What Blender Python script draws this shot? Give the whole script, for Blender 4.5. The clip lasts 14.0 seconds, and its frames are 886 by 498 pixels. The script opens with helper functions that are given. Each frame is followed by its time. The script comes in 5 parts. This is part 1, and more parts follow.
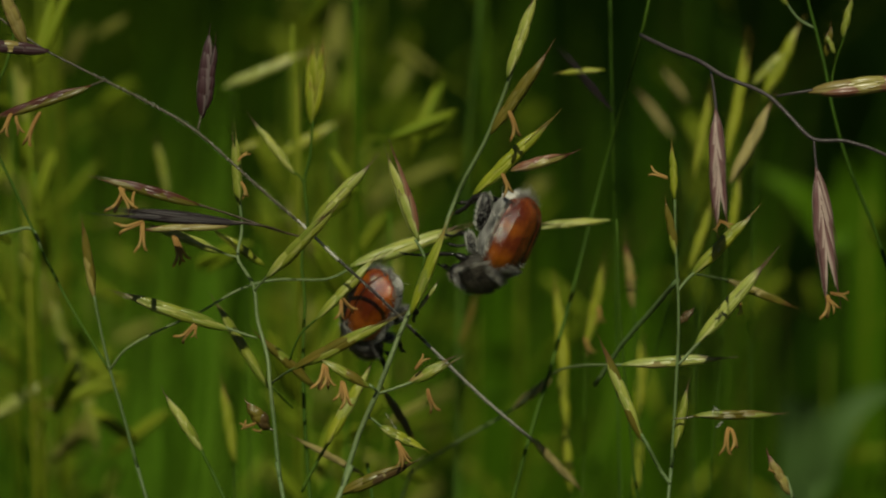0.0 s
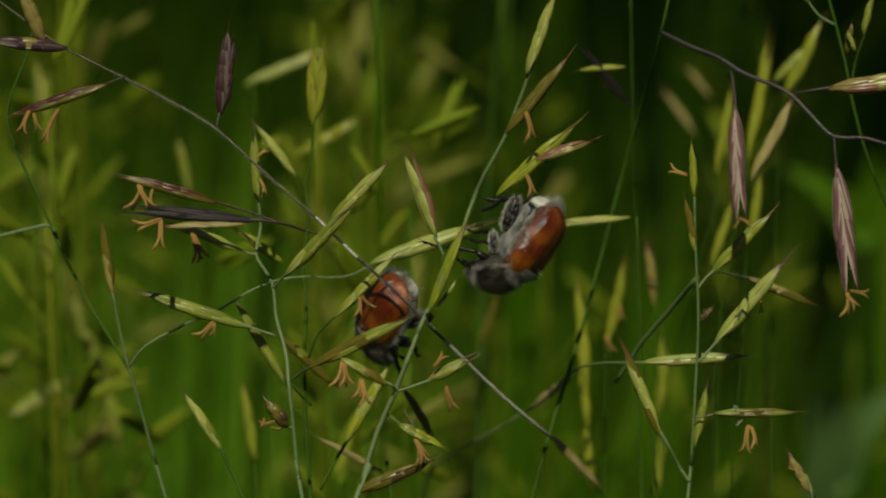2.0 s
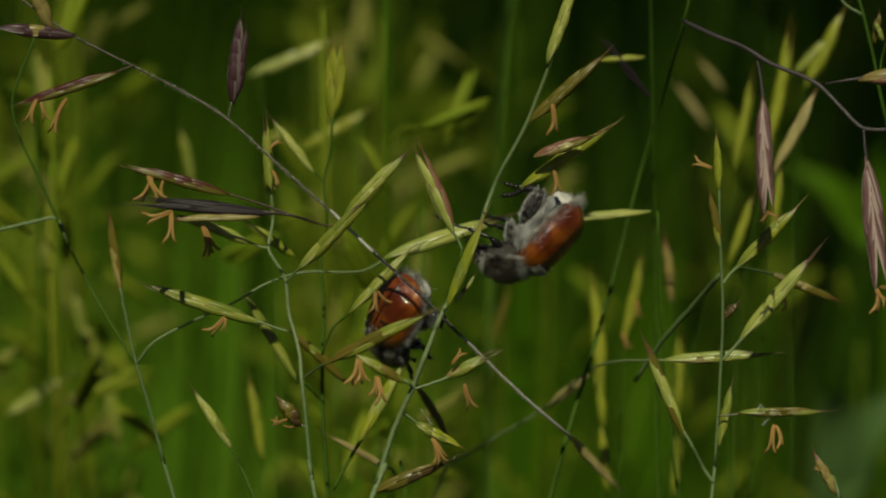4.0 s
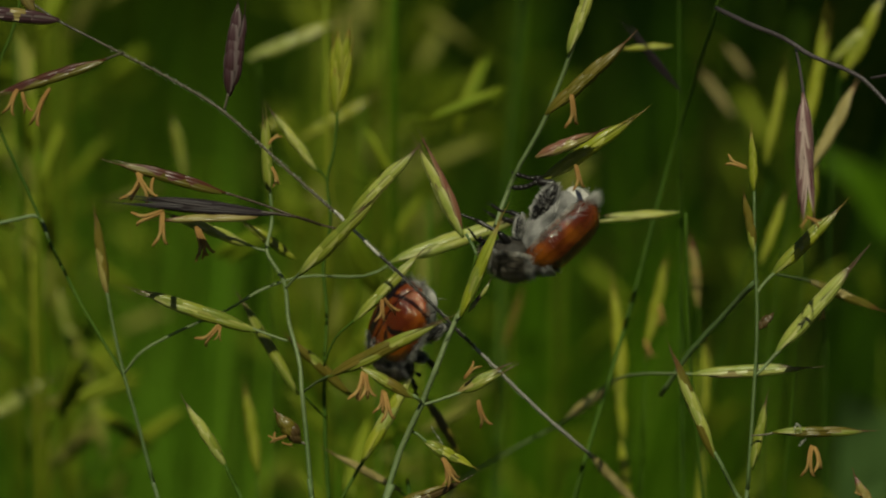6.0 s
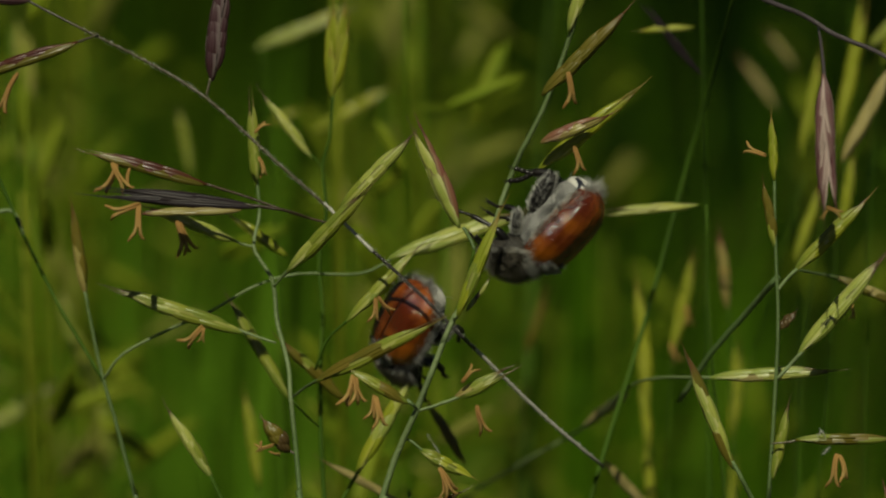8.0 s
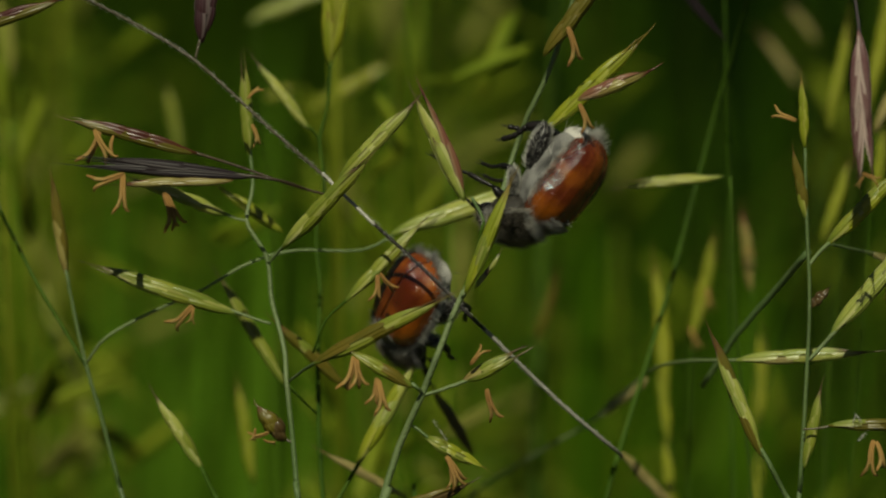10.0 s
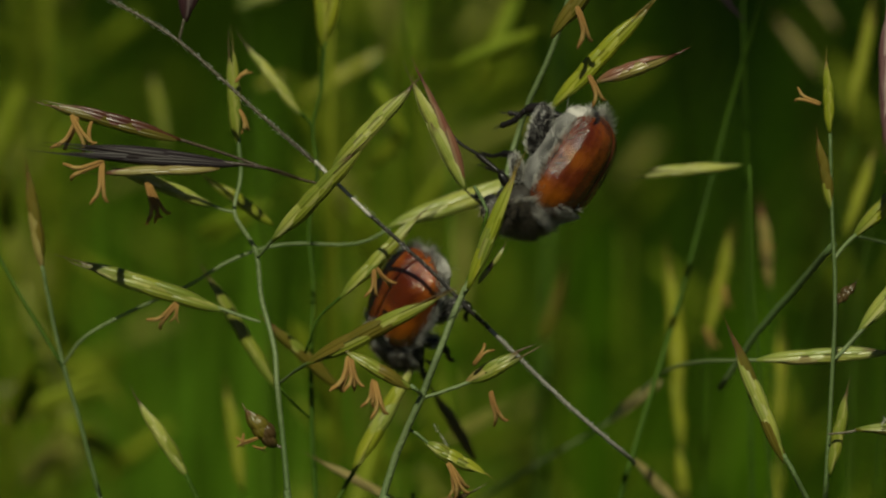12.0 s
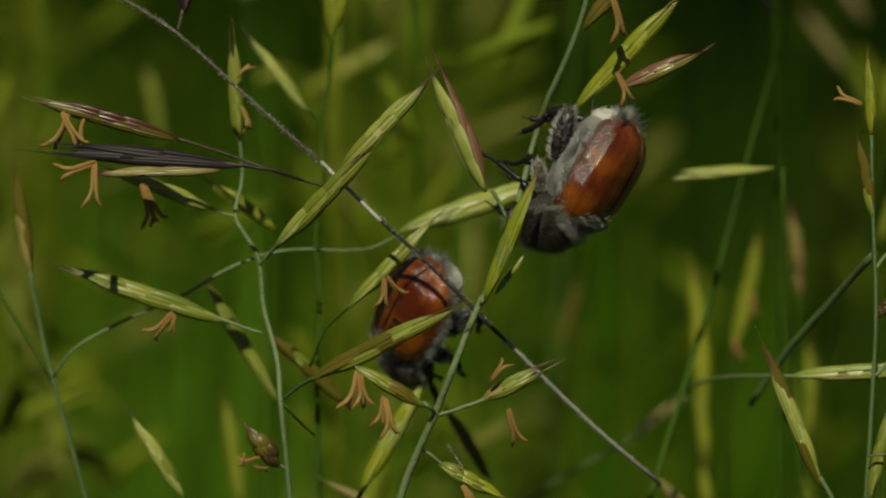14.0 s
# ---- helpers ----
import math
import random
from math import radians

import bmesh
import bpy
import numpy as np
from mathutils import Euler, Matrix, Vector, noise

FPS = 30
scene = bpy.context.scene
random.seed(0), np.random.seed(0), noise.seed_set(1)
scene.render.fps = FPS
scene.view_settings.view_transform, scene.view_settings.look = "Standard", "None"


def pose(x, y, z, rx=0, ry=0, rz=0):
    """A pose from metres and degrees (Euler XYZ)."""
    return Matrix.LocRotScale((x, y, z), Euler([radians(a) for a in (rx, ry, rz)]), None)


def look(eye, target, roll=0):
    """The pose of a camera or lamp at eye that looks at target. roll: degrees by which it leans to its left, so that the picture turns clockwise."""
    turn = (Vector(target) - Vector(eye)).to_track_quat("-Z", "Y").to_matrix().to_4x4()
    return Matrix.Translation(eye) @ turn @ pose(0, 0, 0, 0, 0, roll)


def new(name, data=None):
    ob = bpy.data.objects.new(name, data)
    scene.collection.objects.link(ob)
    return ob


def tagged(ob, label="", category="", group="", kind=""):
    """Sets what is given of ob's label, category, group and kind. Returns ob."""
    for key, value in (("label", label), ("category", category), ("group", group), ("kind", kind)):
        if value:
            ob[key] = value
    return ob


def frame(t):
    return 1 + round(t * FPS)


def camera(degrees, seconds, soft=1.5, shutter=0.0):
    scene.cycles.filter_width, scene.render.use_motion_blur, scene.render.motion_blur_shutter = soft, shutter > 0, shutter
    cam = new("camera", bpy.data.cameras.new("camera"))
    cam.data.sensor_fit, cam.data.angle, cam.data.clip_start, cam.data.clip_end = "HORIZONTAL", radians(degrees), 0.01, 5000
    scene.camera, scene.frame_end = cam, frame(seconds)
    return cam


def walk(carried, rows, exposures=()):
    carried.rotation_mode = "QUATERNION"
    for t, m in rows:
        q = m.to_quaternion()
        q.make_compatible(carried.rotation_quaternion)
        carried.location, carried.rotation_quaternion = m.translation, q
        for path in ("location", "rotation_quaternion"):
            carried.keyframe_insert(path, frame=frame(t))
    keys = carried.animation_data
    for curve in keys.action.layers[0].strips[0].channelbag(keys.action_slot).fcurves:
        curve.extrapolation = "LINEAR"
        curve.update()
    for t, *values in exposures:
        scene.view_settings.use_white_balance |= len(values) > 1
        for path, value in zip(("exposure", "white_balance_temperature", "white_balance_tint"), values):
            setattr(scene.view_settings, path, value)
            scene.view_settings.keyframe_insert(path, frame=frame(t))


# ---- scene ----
MM = 0.001

# ---- camera ----
cam = camera(12, 14.0, soft=2.2)
WALK = [
    (0.0, pose(-0.00123, -0.37778, 0.74253, 72.105, 0.114, -0.807)),
    (0.5, pose(0.00345, -0.37875, 0.74164, 72.198, 0.237, -0.067)),
    (1.0, pose(0.00853, -0.37948, 0.74127, 72.277, 0.691, 0.437)),
    (1.5, pose(0.00390, -0.37761, 0.74282, 71.996, 0.269, 0.051)),
    (2.0, pose(0.00052, -0.37680, 0.74233, 72.054, 0.266, -0.322)),
    (4.5, pose(-0.00493, -0.36014, 0.73632, 72.092, -0.088, -0.816)),
    (5.0, pose(-0.00000, -0.35189, 0.73434, 72.000, -0.000, 0.000)),
    (5.5, pose(-0.00892, -0.34568, 0.73406, 71.744, -0.566, -1.151)),
    (6.0, pose(-0.00628, -0.33860, 0.73307, 71.554, -0.437, -0.806)),
    (6.5, pose(-0.00096, -0.33295, 0.73242, 71.397, -0.159, -0.126)),
    (7.0, pose(0.00376, -0.32769, 0.72870, 71.665, 0.189, 0.572)),
    (7.5, pose(0.00481, -0.32208, 0.72658, 71.679, 0.199, 0.806)),
    (8.0, pose(0.00512, -0.31647, 0.72365, 71.816, 0.300, 0.903)),
    (10.5, pose(0.00354, -0.29192, 0.70954, 72.429, 0.431, 0.752)),
    (11.0, pose(0.00545, -0.28765, 0.70714, 72.555, 0.660, 0.991)),
    (11.5, pose(0.00399, -0.28292, 0.70603, 72.457, 0.609, 0.771)),
    (12.0, pose(0.00333, -0.27800, 0.70503, 72.441, 0.477, 0.739)),
    (12.5, pose(0.00213, -0.27293, 0.70513, 72.195, 0.338, 0.574)),
    (13.0, pose(0.00383, -0.26808, 0.70447, 72.060, 0.418, 0.900)),
    (13.5, pose(0.00314, -0.26456, 0.70238, 72.265, 0.322, 0.868)),
    (14.0, pose(0.00117, -0.26015, 0.70106, 72.209, 0.178, 0.633)),
]
walk(cam, WALK)

# ---- light ----
SUN_HEIGHT, SUN_TURN = 60.0, -8.0      # degrees above the horizon; turn from straight behind the camera, to its left
world = bpy.data.worlds.new("sky")
world.use_nodes = True
scene.world = world
sky = world.node_tree.nodes.new("ShaderNodeTexSky")
sky.sky_type, sky.sun_disc = "NISHITA", False
sky.sun_elevation, sky.sun_rotation = radians(SUN_HEIGHT), radians(180 - SUN_TURN)
world.node_tree.links.new(sky.outputs[0], world.node_tree.nodes["Background"].inputs[0])
world.node_tree.nodes["Background"].inputs[1].default_value = 0.024
sun = new("sun", bpy.data.lights.new("sun", "SUN"))
sun.data.energy, sun.data.angle, sun.data.color = 5.0, radians(0.53), (1.0, 0.98, 0.72)
to_sun = Vector((math.sin(radians(SUN_TURN)) * math.cos(radians(SUN_HEIGHT)), -math.cos(radians(SUN_TURN)) * math.cos(radians(SUN_HEIGHT)), math.sin(radians(SUN_HEIGHT))))
sun.matrix_world = look(to_sun * 3, (0, 0, 0))
scene.view_settings.exposure = -0.60


# ---- materials ----
def nodes_of(name):
    m = bpy.data.materials.new(name)
    m.use_nodes = True
    t = m.node_tree
    return m, t, t.nodes["Principled BSDF"], t.nodes["Material Output"]


def add(t, kind, **values):
    n = t.nodes.new(kind)
    for k, v in values.items():
        if k == "operation":
            n.operation = v
        else:
            n.inputs[k].default_value = v
    return n


def mix(t, fac, a, b, blend="MIX"):
    n = t.nodes.new("ShaderNodeMix")
    n.data_type, n.blend_type = "RGBA", blend
    for socket, v in ((n.inputs[0], fac), (n.inputs[6], a), (n.inputs[7], b)):
        if isinstance(v, bpy.types.NodeSocket):
            t.links.new(v, socket)
        elif isinstance(v, tuple):
            socket.default_value = (*v, 1)
        else:
            socket.default_value = v
    return n.outputs[2]


def calc(t, op, a, b=0.0, c=0.0):
    n = t.nodes.new("ShaderNodeMath")
    n.operation = op
    for socket, v in zip(n.inputs, (a, b, c)):
        if isinstance(v, bpy.types.NodeSocket):
            t.links.new(v, socket)
        else:
            socket.default_value = v
    return n.outputs[0]


def span(t, v, lo, hi):
    n = t.nodes.new("ShaderNodeMapRange")
    n.interpolation_type = "SMOOTHSTEP"
    t.links.new(v, n.inputs[0])
    n.inputs[1].default_value, n.inputs[2].default_value = lo, hi
    return n.outputs[0]


def grain(t, scale, detail=3.0, stretch=None, uv=False):
    """Noise at so many lumps a metre, or over the uv space."""
    co = t.nodes.new("ShaderNodeTexCoord").outputs["UV" if uv else "Object"]
    if stretch:
        m = t.nodes.new("ShaderNodeMapping")
        m.inputs["Scale"].default_value = stretch
        t.links.new(co, m.inputs[0])
        co = m.outputs[0]
    n = add(t, "ShaderNodeTexNoise", Scale=scale, Detail=detail)
    t.links.new(co, n.inputs["Vector"])
    return n.outputs[0]


def uv_axes(t):
    s = t.nodes.new("ShaderNodeSeparateXYZ")
    t.links.new(t.nodes.new("ShaderNodeTexCoord").outputs["UV"], s.inputs[0])
    return s.outputs[0], s.outputs[1]


def relief(t, p, height, strength, distance):
    b = add(t, "ShaderNodeBump", Strength=strength, Distance=distance)
    t.links.new(height, b.inputs["Height"])
    t.links.new(b.outputs[0], p.inputs["Normal"])


def thin(t, p, out, colour, share):
    """Leaves let part of the light through."""
    tr = t.nodes.new("ShaderNodeBsdfTranslucent")
    t.links.new(colour, tr.inputs[0])
    mx = t.nodes.new("ShaderNodeMixShader")
    mx.inputs[0].default_value = share
    t.links.new(p.outputs[0], mx.inputs[1])
    t.links.new(tr.outputs[0], mx.inputs[2])
    t.links.new(mx.outputs[0], out.inputs[0])


def lemma_material(name, body, other, margin, tip, tip_from=0.75, nerves=0.6, rough=0.30, share=0.36, edges=0.5, gloss=0.55):
    """Bract of a spikelet: nerves along it, papery margins, a coloured tip."""
    m, t, p, out = nodes_of(name)
    u, v = uv_axes(t)
    rnd = t.nodes.new("ShaderNodeObjectInfo").outputs["Random"]
    c = mix(t, calc(t, "MULTIPLY", rnd, 0.6), body, other)
    c = mix(t, calc(t, "MULTIPLY", span(t, grain(t, 2.0, 4.0, (2.0, 3.0, 1), True), 0.45, 0.7), 0.4), c, other)
    low = calc(t, "SUBTRACT", 1.0, span(t, calc(t, "ADD", v, calc(t, "MULTIPLY", rnd, 0.15)), 0.06, 0.42))
    c = mix(t, calc(t, "MULTIPLY", low, 0.7), c, other)
    stripe = calc(t, "POWER", calc(t, "ABSOLUTE", calc(t, "SINE", calc(t, "MULTIPLY", u, 17.0))), 3.0)
    c = mix(t, calc(t, "MULTIPLY", stripe, nerves * 0.22), c, margin)
    c = mix(t, calc(t, "MULTIPLY", span(t, v, 0.35, 0.9), edges * 0.15), c, margin)
    streak = span(t, grain(t, 2.0, 4.0, (7.0, 0.8, 1.0), True), 0.5, 0.72)
    c = mix(t, calc(t, "MULTIPLY", streak, 0.3), c, tuple(0.6 * v for v in other))
    edge = span(t, calc(t, "ABSOLUTE", calc(t, "SUBTRACT", u, 0.5)), 0.27, 0.47)
    c = mix(t, calc(t, "MULTIPLY", edge, edges), c, margin)
    tipped = span(t, calc(t, "ADD", v, calc(t, "MULTIPLY", rnd, 0.18)), tip_from, tip_from + 0.25)
    c = mix(t, tipped, c, tip)
    c = mix(t, calc(t, "MULTIPLY", span(t, grain(t, 2200.0, 2.0), 0.5, 0.75), 0.22), c, (0.05, 0.035, 0.015))
    t.links.new(c, p.inputs["Base Color"])
    p.inputs["Roughness"].default_value = rough
    p.inputs["Specular IOR Level"].default_value = gloss
    relief(t, p, stripe, 0.45, 0.00008)
    thin(t, p, out, c, share)
    return m


def stem_material(name, a, b, dark, rough=0.4, spots=0.35, spec=0.5):
    m, t, p, out = nodes_of(name)
    rnd = t.nodes.new("ShaderNodeObjectInfo").outputs["Random"]
    c = mix(t, rnd, a, b)
    c = mix(t, span(t, grain(t, 90.0, 3.0), 0.5, 0.72), c, b)
    c = mix(t, calc(t, "MULTIPLY", span(t, grain(t, 160.0, 2.0), 0.56, 0.68), spots), c, dark)
    fine = grain(t, 5.0, 3.0, (24.0, 1.0, 1.0), True)
    c = mix(t, calc(t, "MULTIPLY", span(t, fine, 0.5, 0.8), 0.35), c, dark)
    t.links.new(c, p.inputs["Base Color"])
    p.inputs["Roughness"].default_value, p.inputs["Specular IOR Level"].default_value = rough, spec
    relief(t, p, grain(t, 4500.0, 3.0), 1.0, 0.00012)
    return m


def blade_material(name, a, b, dry, share=0.4, rough=0.55):
    m, t, p, out = nodes_of(name)
    u, v = uv_axes(t)
    rnd = calc(t, "FRACT", calc(t, "ADD", t.nodes.new("ShaderNodeNewGeometry").outputs["Random Per Island"], t.nodes.new("ShaderNodeObjectInfo").outputs["Random"]))
    c = mix(t, rnd, a, b)
    c = mix(t, calc(t, "MULTIPLY", span(t, grain(t, 14.0, 3.0), 0.5, 0.75), 0.5), c, dry)
    vein = calc(t, "POWER", calc(t, "ABSOLUTE", calc(t, "SINE", calc(t, "MULTIPLY", u, 22.0))), 4.0)
    c = mix(t, calc(t, "MULTIPLY", vein, 0.2), c, dry)
    t.links.new(c, p.inputs["Base Color"])
    p.inputs["Roughness"].default_value = rough
    p.inputs["Specular IOR Level"].default_value = 0.15
    relief(t, p, vein, 0.3, 0.0002)
    thin(t, p, out, c, share)
    return m


GREEN = lemma_material("lemma_green", (0.33, 0.36, 0.032), (0.125, 0.21, 0.020), (0.60, 0.57, 0.19), (0.14, 0.09, 0.04), 0.86)
YELLOW = lemma_material("lemma_yellow", (0.39, 0.41, 0.020), (0.195, 0.265, 0.015), (0.56, 0.54, 0.11), (0.28, 0.20, 0.035), 0.85, 0.4)
PALE = lemma_material("lemma_pale", (0.53, 0.54, 0.10), (0.19, 0.30, 0.034), (0.84, 0.80, 0.40), (0.15, 0.09, 0.05), 0.82, 0.6)
STRAW = lemma_material("lemma_straw", (0.50, 0.42, 0.16), (0.38, 0.30, 0.09), (0.60, 0.52, 0.26), (0.26, 0.15, 0.07), 0.8, 0.5)
PURPLE = lemma_material("lemma_purple", (0.13, 0.035, 0.045), (0.20, 0.085, 0.08), (0.62, 0.48, 0.42), (0.10, 0.02, 0.03), 0.9, 0.9, edges=1.0)
RED = lemma_material("lemma_red", (0.075, 0.013, 0.012), (0.14, 0.055, 0.016), (0.14, 0.04, 0.025), (0.36, 0.27, 0.14), 0.87, 0.3)
PLUM = lemma_material("lemma_plum", (0.055, 0.017, 0.023), (0.085, 0.034, 0.04), (0.28, 0.22, 0.21), (0.045, 0.012, 0.016), 0.9, 0.6, edges=0.7)
ROSE = lemma_material("lemma_rose", (0.26, 0.085, 0.06), (0.32, 0.18, 0.07), (0.50, 0.38, 0.22), (0.20, 0.07, 0.05), 0.8, 0.6)
DUSK = lemma_material("lemma_dusk", (0.012, 0.008, 0.011), (0.020, 0.012, 0.016), (0.07, 0.06, 0.055), (0.012, 0.008, 0.009), 0.8, 0.25, 0.4, 0.05, 0.3, 0.16)
OLIVE = lemma_material("lemma_olive", (0.19, 0.145, 0.015), (0.14, 0.14, 0.015), (0.25, 0.18, 0.03), (0.16, 0.08, 0.02), 0.78, 0.35, edges=0.3)
BROWN = lemma_material("lemma_brown", (0.11, 0.065, 0.018), (0.06, 0.04, 0.014), (0.26, 0.18, 0.07), (0.05, 0.03, 0.015), 0.85, 0.4)
BLUSH = lemma_material("lemma_blush", (0.42, 0.37, 0.09), (0.24, 0.15, 0.05), (0.54, 0.45, 0.18), (0.20, 0.06, 0.04), 0.72, 0.6)
STEM = stem_material("stem_green", (0.085, 0.145, 0.040), (0.165, 0.215, 0.085), (0.0144, 0.0288, 0.0072), 0.5)
MOSS = stem_material("stem_moss", (0.050, 0.098, 0.018), (0.095, 0.145, 0.042), (0.012, 0.024, 0.005), 0.5)
CULM = stem_material("stem_fresh", (0.030, 0.075, 0.0055), (0.055, 0.105, 0.009), (0.010, 0.022, 0.0035), 0.6, spec=0.12)
TWIG = stem_material("stem_dusky", (0.075, 0.064, 0.038), (0.13, 0.112, 0.072), (0.012, 0.010, 0.007), 0.35, 0.7)
# Near-black stem colour with the shade on the branch painted in.
SHADE_STEM = stem_material("stem_painted_shade", (0.010, 0.008, 0.007), (0.018, 0.015, 0.012), (0.08, 0.07, 0.055), 0.7, 0.5)
UMBER = stem_material("stem_umber", (0.04, 0.0256, 0.0144), (0.072, 0.048, 0.024), (0.012, 0.008, 0.0064))
SILVER = stem_material("stem_silvery", (0.24, 0.23, 0.195), (0.50, 0.48, 0.42), (0.012, 0.010, 0.008), 0.25, 0.25)
VIOLET = stem_material("stem_violet", (0.036, 0.0272, 0.0288), (0.068, 0.0544, 0.056), (0.016, 0.0112, 0.0128))
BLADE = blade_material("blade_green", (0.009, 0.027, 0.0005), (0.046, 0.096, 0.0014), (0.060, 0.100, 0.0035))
# Darker copy of the blade green: shade among the blades is in the colour.
SHADED = blade_material("blade_shaded_green", (0.0045, 0.016, 0.0004), (0.010, 0.032, 0.0007), (0.016, 0.036, 0.0013), 0.3)
HEADS = blade_material("heads_green", (0.15, 0.235, 0.008), (0.27, 0.33, 0.018), (0.24, 0.22, 0.025), 0.34)
HUSK = blade_material("heads_straw", (0.25, 0.27, 0.045), (0.32, 0.32, 0.07), (0.22, 0.19, 0.04), 0.3)
# Brighter copy of the blade green, with sunlight mixed into the colour.
SUNLIT = blade_material("blade_sunlit_green", (0.042, 0.125, 0.002), (0.115, 0.25, 0.005), (0.15, 0.25, 0.009), 0.42)
# Lighter still: strong sunlight is painted into this green.
SUNLIT_PALE = blade_material("blade_sunlit_pale_green", (0.13, 0.29, 0.014), (0.19, 0.36, 0.022), (0.2, 0.34, 0.03), 0.4, 0.45)
DULL = blade_material("blade_bluish", (0.085, 0.165, 0.040), (0.11, 0.19, 0.055), (0.14, 0.18, 0.06), 0.35)
HAY = blade_material("blade_yellow", (0.12, 0.165, 0.011), (0.19, 0.205, 0.022), (0.22, 0.20, 0.045), 0.3)


def anther_material():
    m, t, p, out = nodes_of("anther_orange")
    rnd = t.nodes.new("ShaderNodeObjectInfo").outputs["Random"]
    c = mix(t, rnd, (0.47, 0.265, 0.065), (0.33, 0.165, 0.035))
    c = mix(t, span(t, grain(t, 2.0, 3.0), 0.45, 0.75), c, (0.50, 0.33, 0.10))
    c = mix(t, span(t, grain(t, 3000.0, 3.0), 0.52, 0.7), c, (0.22, 0.09, 0.02))
    t.links.new(c, p.inputs["Base Color"])
    p.inputs["Roughness"].default_value = 0.6
    relief(t, p, grain(t, 6000.0), 0.6, 0.00006)
    thin(t, p, out, c, 0.2)
    return m


ANTHER = anther_material()


def shell_material(name, a, b, rim, rough, coat, bump):
    """Horny skin of a beetle."""
    m, t, p, out = nodes_of(name)
    c = mix(t, span(t, grain(t, 330.0, 4.0), 0.38, 0.64), a, b)
    u, v = uv_axes(t)
    edge = span(t, calc(t, "ABSOLUTE", calc(t, "SUBTRACT", u, 0.5)), 0.30, 0.5)
    c = mix(t, calc(t, "MULTIPLY", edge, 0.45), c, rim)
    t.links.new(c, p.inputs["Base Color"])
    p.inputs["Roughness"].default_value = rough
    p.inputs["Specular IOR Level"].default_value = 0.85 if rough < 0.2 else 0.3
    p.inputs["Coat Weight"].default_value, p.inputs["Coat Roughness"].default_value = coat, 0.17
    ridge = calc(t, "SINE", calc(t, "MULTIPLY", u, 38.0))
    pits = add(t, "ShaderNodeTexVoronoi", Scale=9500.0)
    t.links.new(t.nodes.new("ShaderNodeTexCoord").outputs["Object"], pits.inputs["Vector"])
    height = calc(t, "ADD", calc(t, "MULTIPLY", ridge, 0.18), pits.outputs["Distance"])
    relief(t, p, height, bump, 0.00008)
    return m


ELYTRA = shell_material("elytra_brown", (0.095, 0.013, 0.0009), (0.27, 0.068, 0.0035), (0.06, 0.009, 0.001), 0.13, 0.0, 0.55)
BELLY = shell_material("belly_grey", (0.24, 0.233, 0.22), (0.030, 0.029, 0.027), (0.20, 0.195, 0.185), 0.7, 0.0, 0.6)
PALE_SKIN = shell_material("skin_pale", (0.58, 0.56, 0.51), (0.38, 0.365, 0.33), (0.48, 0.46, 0.42), 0.7, 0.0, 0.5)
HORN = shell_material("horn_black", (0.006, 0.005, 0.0045), (0.013, 0.010, 0.009), (0.004, 0.0035, 0.003), 0.36, 0.1, 0.12)
SKIN = shell_material("skin_dark", (0.022, 0.019, 0.015), (0.038, 0.032, 0.025), (0.03, 0.026, 0.02), 0.55, 0.0, 0.6)


def hair_material(name, a, b):
    m, t, p, out = nodes_of(name)
    c = mix(t, t.nodes.new("ShaderNodeNewGeometry").outputs["Random Per Island"], a, b)
    t.links.new(c, p.inputs["Base Color"])
    p.inputs["Roughness"].default_value = 0.5
    thin(t, p, out, c, 0.6)
    return m


WHITE_HAIR = hair_material("hair_white", (0.90, 0.88, 0.83), (0.70, 0.69, 0.65))
GREY_HAIR = hair_material("hair_grey", (0.46, 0.41, 0.33), (0.28, 0.25, 0.20))


def soil_material():
    m, t, p, out = nodes_of("soil")
    c = mix(t, span(t, grain(t, 30.0, 5.0), 0.4, 0.65), (0.06, 0.045, 0.025), (0.07, 0.09, 0.02))
    c = mix(t, span(t, grain(t, 0.8, 4.0), 0.4, 0.65), c, (0.09, 0.12, 0.025))
    t.links.new(c, p.inputs["Base Color"])
    p.inputs["Roughness"].default_value = 0.9
    relief(t, p, grain(t, 60.0, 5.0), 0.8, 0.02)
    return m


# ---- building blocks ----
FACE = Vector((0.0, -math.cos(radians(18)), math.sin(radians(18))))      # the side that the tuft turns to the sun


def mesh_of(name, verts, faces, material, uvs=None):
    me = bpy.data.meshes.new(name)
    me.from_pydata([tuple(v) for v in verts], [], faces)
    me.materials.append(material)
    if uvs is not None:
        layer = me.uv_layers.new(name="uv")
        flat = np.array([uvs[i] for f in faces for i in f], dtype=np.float32).ravel()
        layer.data.foreach_set("uv", flat)
    me.polygons.foreach_set("use_smooth", [True] * len(me.polygons))
    me.update()
    return me


def part(name, mesh, parent, label="", m=None):
    ob = new(name, mesh)
    ob.parent = parent
    if m is not None:
        ob.matrix_basis = m
    return tagged(ob, label)


def spline(points, step=3):
    """Points along a smooth line through the given ones (Catmull-Rom)."""
    p = [Vector(q) for q in points]
    if len(p) == 2:
        return [p[0].lerp(p[1], i / 4) for i in range(5)]
    p = [p[0] * 2 - p[1]] + p + [p[-1] * 2 - p[-2]]
    out = []
    for i in range(1, len(p) - 2):
        a, b, c, d = p[i - 1:i + 3]
        for k in range(step):
            t = k / step
            out.append(0.5 * (2 * b + (c - a) * t + (2 * a - 5 * b + 4 * c - d) * t * t + (3 * b - a - 3 * c + d) * t ** 3))
    return out + [p[-2]]


